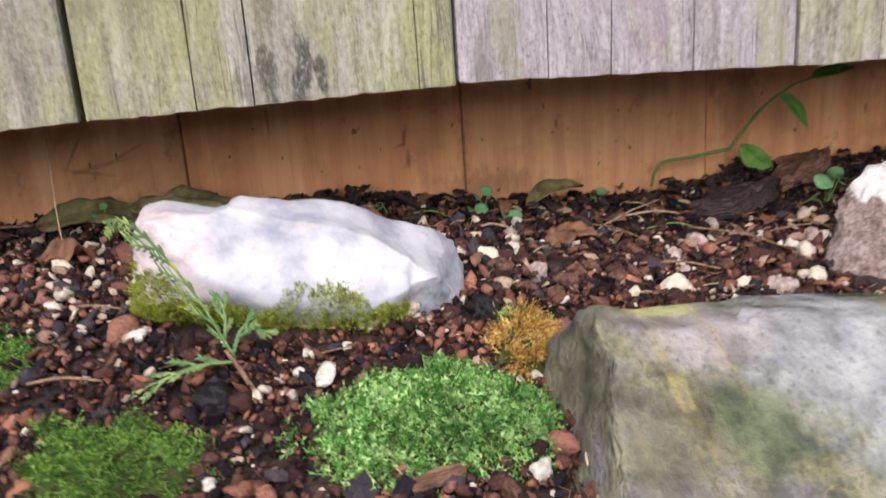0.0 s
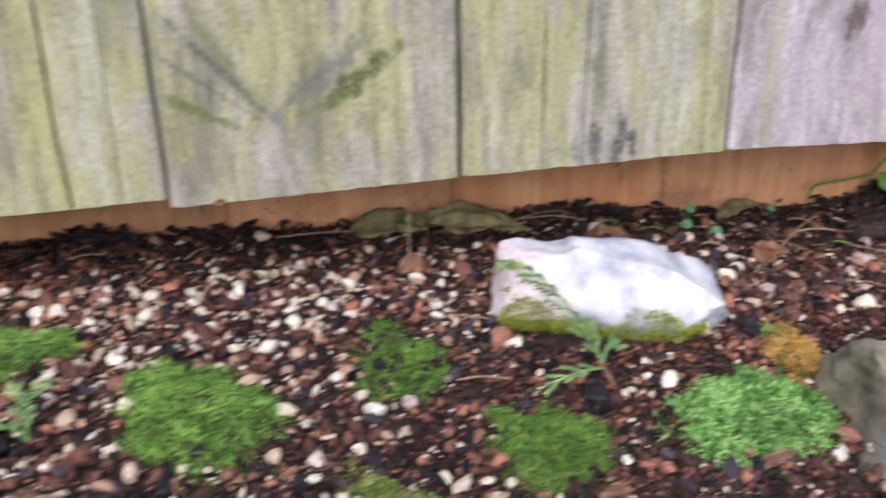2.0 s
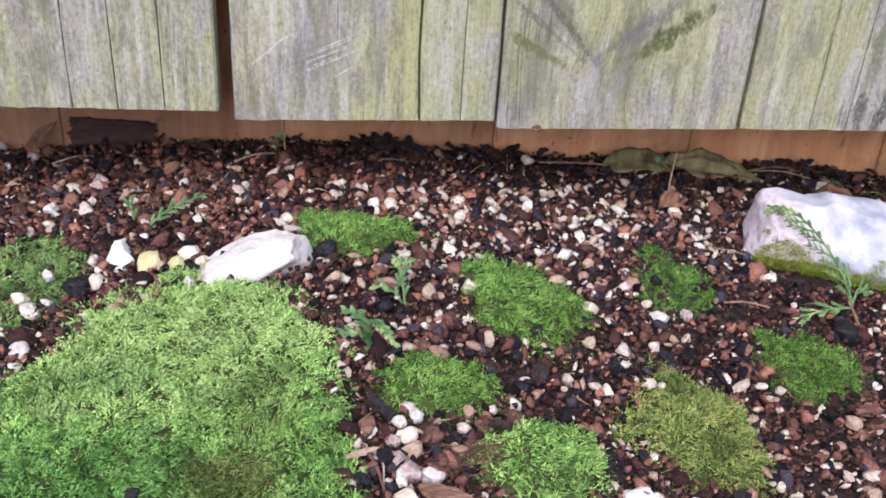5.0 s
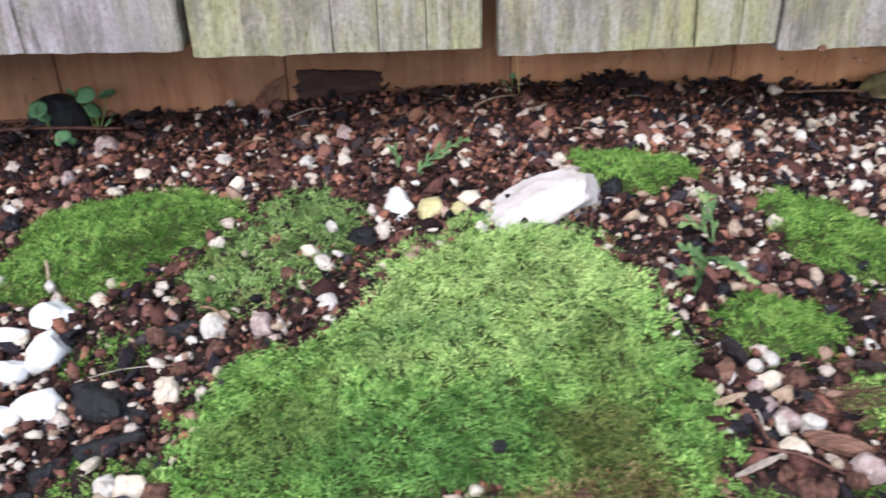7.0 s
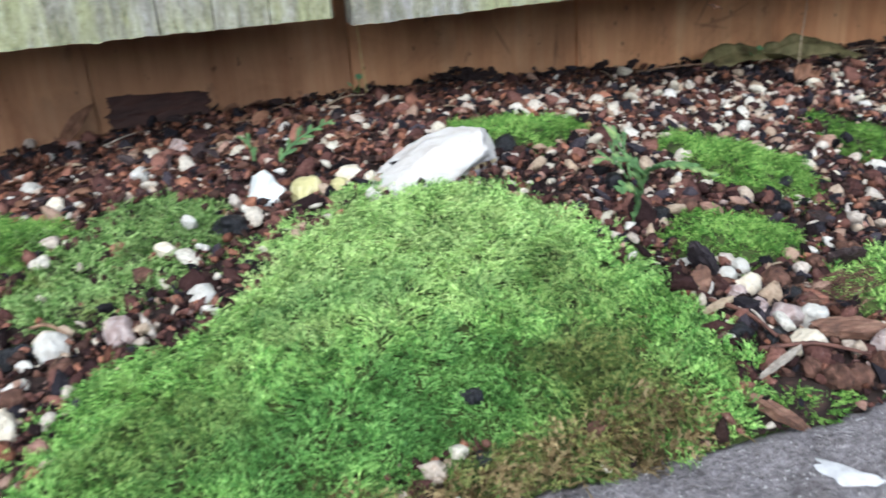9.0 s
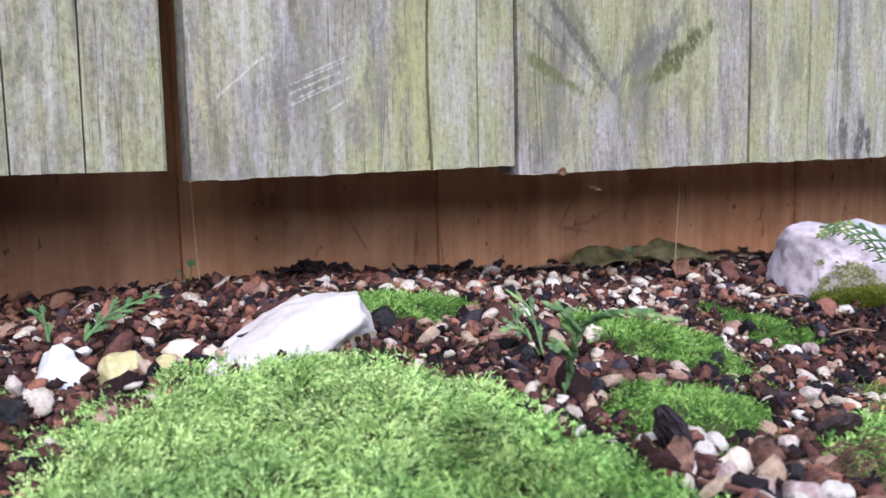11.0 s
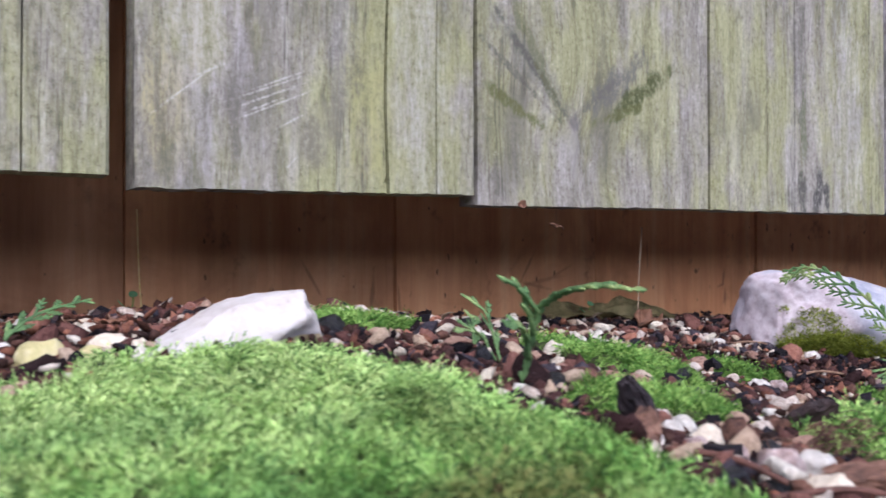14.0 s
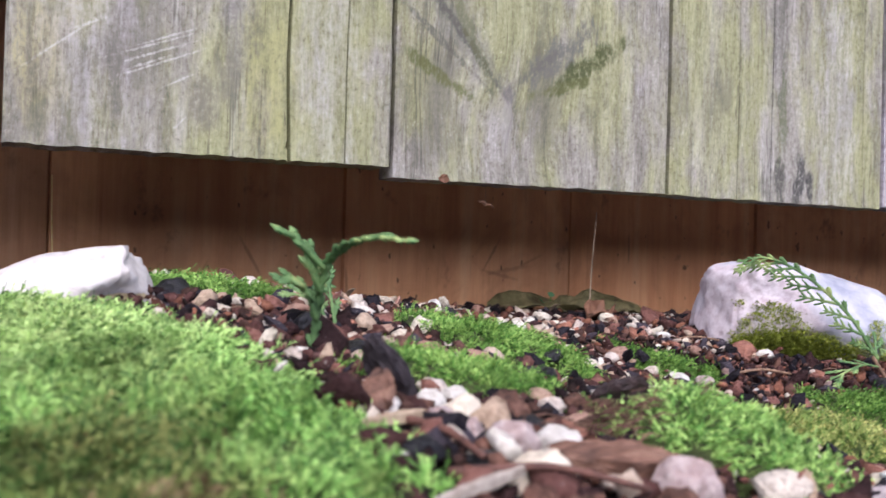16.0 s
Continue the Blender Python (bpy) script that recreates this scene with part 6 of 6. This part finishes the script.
def stick(name, pts, r0, r1, mat, label, category="twig", rough=0.12, sides=7, seed=0):
    line = smooth_line(pts, 14)
    rnd = random.Random(seed)
    rad = [(r0 + (r1 - r0) * i / 13) * (1 + rnd.uniform(-rough, rough)) for i in range(14)]
    c = line.mean(0)
    ob = mesh_object(name, *[np.array(tube(line, rad, sides)[0]) - c, tube(line, rad, sides)[1]], mat, smooth=True)
    ob.location = c
    return tagged(ob, label, category)


stick("stalk", [(-0.0225, 0.029, 0.024), (-0.0222, 0.0285, 0.045), (-0.0205, 0.0280, 0.0722)], 0.0004, 0.00022, m_straw, "thin pale dry stalk standing in the gravel")
# this straw's bright colour paints a glint
stick("stalk", [(-0.2557, 0.0879, 0.0280), (-0.2572, 0.0879, 0.0530), (-0.2580, 0.0879, 0.0785)], 0.00035, 0.00022, m_glint_straw, "thin yellow straw at the fence foot, a glint put into its colour")
hung = thing("hanging_flake", (-0.094, 0.0033, 0.0705), "tiny crumpled leaf flake hanging on a thread below a board", "leaf")
part("thread", *tube([(-0.0938, 0.0045, 0.0815), (-0.094, 0.0036, 0.0710)], [0.00005, 0.00005], 4), m_straw, hung)
for k, turn in enumerate(((20, 10, 0), (70, -25, 140))):
    v, f = leaf_shape(0.0042, 0.0016, 0.2, 0.4, 0.0008, 30 + k, 8, 3)
    part("flake", placed(v, (-0.0945 + 0.001 * k, 0.0033, 0.0705), turn), f, m_brown_leaf, hung)
stick("root", [on(-0.285, 0.060, 0.002), on(-0.274, 0.064, 0.005), on(-0.262, 0.070, 0.004), on(-0.252, 0.068, 0.002)], 0.0005, 0.0003, m_straw, "curled pale rootlet on gravel")
# twigs and splinters: from, to, radius, kind, bow
TWIGS_RIGHT = [
    ((0.2666, 0.048), (0.298, -0.010), 0.0008, "p", 0.004), ((0.2203, 0.0507), (0.2694, 0.088), 0.0008, "g", 0.001), ((0.2202, 0.0017), (0.254, -0.008), 0.0007, "p", 0.001), ((0.1671, -0.0016), (0.1866, 0.019), 0.0006, "g", 0.001),
    ((0.2451, 0.0497), (0.268, 0.0473), 0.0006, "m", 0.003), ((0.3151, 0.038), (0.327, 0.016), 0.0007, "p", 0.001), ((0.240, 0.070), (0.272, 0.064), 0.0008, "g", 0.001), ((0.215, 0.060), (0.236, 0.030), 0.0006, "p", 0.002),
    ((0.155, 0.040), (0.172, 0.042), 0.0009, "g", 0.001), ((0.225, 0.080), (0.216, 0.056), 0.0005, "g", 0.002), ((0.300, 0.030), (0.330, 0.022), 0.0006, "p", 0.001)]
TWIGS_MIDDLE = [
    ((0.262, 0.075), (0.250, 0.088), 0.0006, "g", 0.001), ((0.05, 0.085), (0.098, 0.100), 0.0008, "p", 0.002), ((0.058, 0.090), (0.10, 0.080), 0.0005, "g", 0.002), ((0.098, 0.098), (0.088, 0.066), 0.0005, "g", 0.002),
    ((0.108, 0.060), (0.118, 0.086), 0.0005, "m", 0.003), ((0.128, 0.066), (0.146, 0.060), 0.0005, "m", 0.003), ((0.118, 0.066), (0.112, 0.080), 0.0004, "m", 0.002), ((-0.190, -0.180), (-0.180, -0.173), 0.0005, "g", 0.0),
    ((-0.62, 0.096), (-0.495, 0.080), 0.0016, "r", 0.002), ((-0.62, 0.104), (-0.535, 0.104), 0.0013, "r", 0.001), ((-0.60, 0.086), (-0.54, 0.098), 0.0009, "r", 0.002)]
TWIGS_LEFT = [
    ((-0.2148, -0.1873), (-0.2076, -0.2095), 0.0010, "b", 0.0), ((-0.2148, -0.2118), (-0.1877, -0.2228), 0.0009, "b", 0.0), ((-0.2115, -0.1925), (-0.2078, -0.2075), 0.0006, "y", 0.0015),
    ((-0.455, -0.150), (-0.415, -0.148), 0.0003, "y", 0.0), ((-0.487, -0.075), (-0.482, -0.088), 0.0010, "s", 0.0), ((-0.14, 0.06), (-0.128, 0.075), 0.0005, "g", 0.0), ((-0.20, 0.066), (-0.182, 0.070), 0.0005, "g", 0.0),
    ((-0.115, 0.07), (-0.109, 0.105), 0.0004, "g", 0.0), ((-0.09, 0.09), (-0.03, 0.085), 0.0008, "p", 0.0), ((-0.01, -0.02), (0.006, -0.028), 0.0007, "p", 0.0), ((-0.02, -0.065), (0.004, -0.07), 0.0008, "p", 0.001),
    ((-0.47, 0.062), (-0.44, 0.070), 0.0007, "r", 0.001), ((-0.395, 0.075), (-0.372, 0.082), 0.0006, "y", 0.001), ((-0.41, -0.116), (-0.398, -0.126), 0.0008, "p", 0.0)]
for k, (a, b, r, lab, bow) in enumerate(TWIGS_RIGHT + TWIGS_MIDDLE + TWIGS_LEFT):
    nm, mat, lb = {"p": ("twig", m_twig, "thin reddish brown twig lying on the litter"), "g": ("twig", m_straw, "thin pale dry twig lying on the litter"), "s": ("wood_splinter", m_straw, "pale yellow wood splinter"), "b": ("bark_stick", m_red_twig, "brown bark stick lying near the kerb"),
                   "r": ("twig", m_red_twig, "dark reddish twig lying along the fence foot"), "y": ("wood_splinter", m_grey_wood, "weathered grey wood splinter"), "m": ("grass_blade", m_stem, "short green grass blade in the litter")}[lab]
    rnd = random.Random(k)
    mid = ((a[0] + b[0]) / 2 + rnd.uniform(-0.0012, 0.0012) + bow, (a[1] + b[1]) / 2 + rnd.uniform(-0.0012, 0.0012) + bow)
    r *= 0.8
    stick(nm, [on(*a, 0.002 + r), on(*mid, 0.004 + r), on(*b, 0.003 + r)], r, r * 0.7, mat, lb, seed=k)


def bark_chip(place, dims, turn, mat, label, seed, taper=0.35, blunt=0.25):
    """A split flake of bark with ragged ends."""
    bm = bmesh.new()
    bmesh.ops.create_cube(bm, size=2)
    bmesh.ops.subdivide_edges(bm, edges=list(bm.edges), cuts=9, use_grid_fill=True)
    for v in bm.verts:
        c = v.co.copy()
        k = 1 - taper * abs(c.y) ** 3
        v.co.x = c.x * (1 + 0.22 * noise.noise((c.y * 3, c.z, seed))) * k
        v.co.y = c.y * (1 - blunt * abs(c.x) ** 4) + 0.18 * noise.noise((c.x * 2, seed, 1))
        v.co.z = c.z * (1 - 0.3 * abs(c.x) ** 2) + 0.45 * noise.noise((c.x * 1.5, c.y * 3, seed + 2)) + 0.35 * noise.noise((c.x * 4, c.y * 9, seed + 5))
        v.co.x += 0.12 * noise.noise((c.y * 9, c.z * 3, seed + 7))
        v.co.y += 0.15 * noise.noise((c.x * 7, c.z * 3, seed + 9))
    pts = np.array([tuple(v.co) for v in bm.verts]) * np.array(dims)
    faces = [[v.index for v in f.verts] for f in bm.faces]
    bm.free()
    r = np.array(Euler([radians(a) for a in turn]).to_matrix())
    ob = mesh_object("bark_chip", pts @ r.T, faces, mat, smooth=False)
    ob.location = place
    return tagged(ob, label, "bark")


bark_chip(on(-0.207, -0.171, 0.005), (0.0088, 0.0034, 0.0018), (25, -125, 12), m_black_bark, "black upright bark flake beside the moss mound", 1)
bark_chip(on(-0.2136, -0.1800, 0.004), (0.0050, 0.0030, 0.0012), (10, -50, 40), m_bark, "small orange-brown bark flake", 2)
bark_chip(on(-0.1850, -0.2115, 0.004), (0.0105, 0.0030, 0.0016), (20, 3, -22), m_bark, "long orange-brown bark strip near the kerb", 3)
bark_chip((-0.2235, -0.2310, 0.0105), (0.0082, 0.0017, 0.0012), (0, 14, -58), m_bark, "brown bark splinter lying over the kerb edge", 4)
bark_chip(on(-0.2135, -0.2195, 0.004), (0.0092, 0.0009, 0.0007), (0, -5, 22), m_grey_wood, "weathered grey wood splinter near the kerb", 13)
bark_chip(on(-0.2150, -0.1922, 0.004), (0.0062, 0.0011, 0.0008), (0, -4, 16), m_straw, "pale yellow wood splinter beside the mound", 14)
bark_chip(on(-0.1600, -0.1780, 0.005), (0.0065, 0.0038, 0.0012), (50, 30, 130), m_dark_bark, "dark leaf-like bark flake", 5)
bark_chip((-0.3662, 0.1105, 0.0315), (0.0250, 0.0088, 0.0020), (82, 4, 1), m_slab, "dark red-brown bark slab leaning on the fence foot", 21, 0.03, 0.08)
bark_chip(on(0.302, 0.066, 0.006), (0.027, 0.011, 0.006), (-15, -6, 18), m_dark_bark, "weathered grey-purple bark chunk on litter", 7)
bark_chip(on(0.355, 0.088, 0.008), (0.024, 0.010, 0.005), (-10, -8, 30), m_bark, "weathered brown bark chunk on litter", 8)
bark_chip(on(-0.135, -0.135, 0.002), (0.0085, 0.0035, 0.0012), (0, 5, 70), m_dark_bark, "thin dark bark flake", 9)
bark_chip(on(0.03, -0.135, 0.002), (0.011, 0.0035, 0.0014), (0, 5, 20), m_bark, "thin brown bark flake", 10)
bark_chip(on(0.100, -0.134, 0.003), (0.0095, 0.0028, 0.0012), (0, -5, 12), m_bark, "pale orange bark flake beside moss", 11)
stone("dark_lump", (-0.5385, 0.102, 0.0200), (0.0185, 0.0105, 0.0150), 77, m_charcoal, "dark rounded lump against the fence foot", "stone", (0, 0, 5), 4, lumps=0.10, fine=0.05, square=0.9)
stone("fallen_petal", on(-0.108, -0.205, 0.003), (0.0095, 0.0050, 0.0016), 78, m_pebble_white, "pale fallen petal near the kerb", "petal", (10, 15, 30), 3, lumps=0.3, fine=0.05)
for k, (x, y, a) in enumerate([(-0.070, -0.2095, 0.010), (-0.046, -0.2025, 0.013), (-0.022, -0.1995, 0.014), (-0.116, -0.2165, 0.021)]):
    stone("flat_stone", on(x, y, 0.002), (a, 0.0068, 0.0042), 80 + k, m_flat_stone, "flat greyish pink stone along the kerb", "stone", (0, 5, (8, 4, 12, 10)[k]), 4, "flat stones along the kerb", lumps=0.15, fine=0.05)


p, f = stone_shape(4, (0.0112, 0.0052, 0.0008), 5, lumps=0.28, fine=0.03, square=0.9)
p[:, 1] *= 1.15 - 0.65 / (1 + np.exp(-p[:, 0] * 500))
spot = mesh_object("dropping", placed(p, (0, 0, 0), (0, 0, -40)), f, m_paint, smooth=True)
spot.location = (-0.2220, -0.2540, 0.0062)
tagged(spot, "dried white splash on the concrete edging", "splash")


def straw_tuft():
    """A flattened tuft of dry brown needles."""
    top = thing("needle_tuft", on(-0.1745, -0.1925), "matted tuft of dry brown needles", "needles")
    rnd = random.Random(3)
    out = []
    for _ in range(260):
        x, y = -0.1745 + rnd.gauss(0, 0.0065), -0.1925 + rnd.gauss(0, 0.0038)
        a, ln = rnd.gauss(0.1, 0.6), rnd.uniform(0.005, 0.010)
        b = np.array(on(x, y, rnd.uniform(0.0005, 0.0035)))
        d = np.array([math.cos(a), math.sin(a) * 0.6, rnd.uniform(-0.15, 0.2)]) * ln
        out.append(tube([b - d / 2, b + np.array([0, 0, 0.0008]), b + d / 2], [0.00011, 0.00015, 0.00008], 3))
    ob = part("needle", *joined(out), m_bark, top)
    ob["kind"] = "stuff"


straw_tuft()


def litter():
    """Fine plant fibres and bits of bark strewn over the bed."""
    rng = np.random.default_rng(12)
    out = []
    for _ in range(420):
        x, y = rng.uniform(-0.62, 0.42), rng.uniform(-0.22, 0.11)
        if rng.random() > (0.9 if (x > 0.12 and y > -0.05) or y > 0.06 else 0.35):
            continue
        if not free_of_rocks(np.array([x]), np.array([y]))[0] or any(float(within(p, x, y)) > -0.05 for p in PATCHES):
            continue
        a, ln, r = rng.uniform(0, 6.28), rng.uniform(0.005, 0.018), rng.uniform(0.00012, 0.00035)
        b = np.array(on(x, y, 0.0035))
        d = np.array([math.cos(a), math.sin(a), rng.normal(0, 0.12)]) * ln / 2
        out.append(tube([b - d, b + rng.normal(0, 0.0008, 3), b + d], [r, r * 1.1, r * 0.6], 4))
    ob = mesh_object("litter", *joined(out), m_twig, smooth=True)
    tagged(ob, "fine brown twigs and fibres strewn over the bed", "litter", kind="stuff")


litter()


def leaf_shreds():
    """Crumpled shreds of dead leaves and bark among the gravel at the fence foot."""
    rng = np.random.default_rng(31)
    for mat, name, label, count in ((m_brown_leaf, "leaf_shreds", "crumpled red-brown shreds of dead leaves in the litter", 150), (m_dark_bark, "bark_shreds", "dark purplish bark shreds in the litter", 190), (m_straw, "straw_shreds", "short pale bits of straw in the litter", 95)):
        out = []
        while len(out) < count:
            a, b, c, d = ((0.13, 0.40, -0.04, 0.105), (-0.60, 0.13, 0.0, 0.105), (0.06, 0.40, 0.070, 0.112), (-0.60, 0.06, 0.080, 0.112), (-0.44, -0.27, -0.02, 0.06))[int(np.searchsorted((0.30, 0.42, 0.70, 0.86), rng.random()))]
            x, y = rng.uniform(a, b), rng.uniform(c, d)
            if not free_of_rocks(np.array([x]), np.array([y]))[0] or any(float(within(p, x, y)) > -0.05 for p in PATCHES):
                continue
            slim = 0.18 if mat is m_straw else rng.uniform(0.35, 0.7)
            ln = rng.uniform(0.005, 0.012)
            v, f = leaf_shape(ln, ln * slim, rng.uniform(0.0, 0.15), rng.uniform(0.1, 0.6), 0.0022 if mat is not m_straw else 0.0004, int(rng.integers(999)), 6, 2)
            out.append((placed(v, on(x, y, 0.0030), (rng.uniform(-35, 35), rng.uniform(-25, 25), rng.uniform(0, 360))), [tuple(int(i) for i in q) for q in f]))
        tagged(mesh_object(name, *joined(out), mat, smooth=True), label, "litter", kind="stuff")


def litter_heap(cx, cy, rx, ry, high, count, seed):
    """A little bank of dark rotting scraps blown against the fence foot."""
    rng = np.random.default_rng(seed)
    out = []
    for _ in range(count):
        u, w = rng.normal(0, 0.5, 2)
        x, y = cx + rx * u, min(cy + ry * w, 0.111)
        ln = rng.uniform(0.005, 0.011)
        v, f = leaf_shape(ln, ln * rng.uniform(0.35, 0.75), rng.uniform(0.0, 0.15), rng.uniform(0.1, 0.6), 0.0022, int(rng.integers(999)), 6, 2)
        lift = 0.001 + high * math.exp(-u * u - w * w) * rng.random()
        out.append((placed(v, on(x, y, lift), (rng.uniform(-40, 40), rng.uniform(-40, 40), rng.uniform(0, 360))), [tuple(int(i) for i in q) for q in f]))
    tagged(mesh_object("litter_heap", *joined(out), m_dark_bark, smooth=True), "dark heap of rotting bark and leaf scraps against the fence foot", "litter", kind="stuff")


leaf_shreds()
litter_heap(-0.198, 0.102, 0.022, 0.009, 0.007, 60, 51)
litter_heap(-0.120, 0.105, 0.040, 0.006, 0.002, 40, 52)
litter_heap(0.010, 0.105, 0.045, 0.006, 0.002, 40, 53)
litter_heap(0.110, 0.102, 0.050, 0.010, 0.006, 80, 54)
litter_heap(0.330, 0.100, 0.050, 0.012, 0.010, 120, 55)
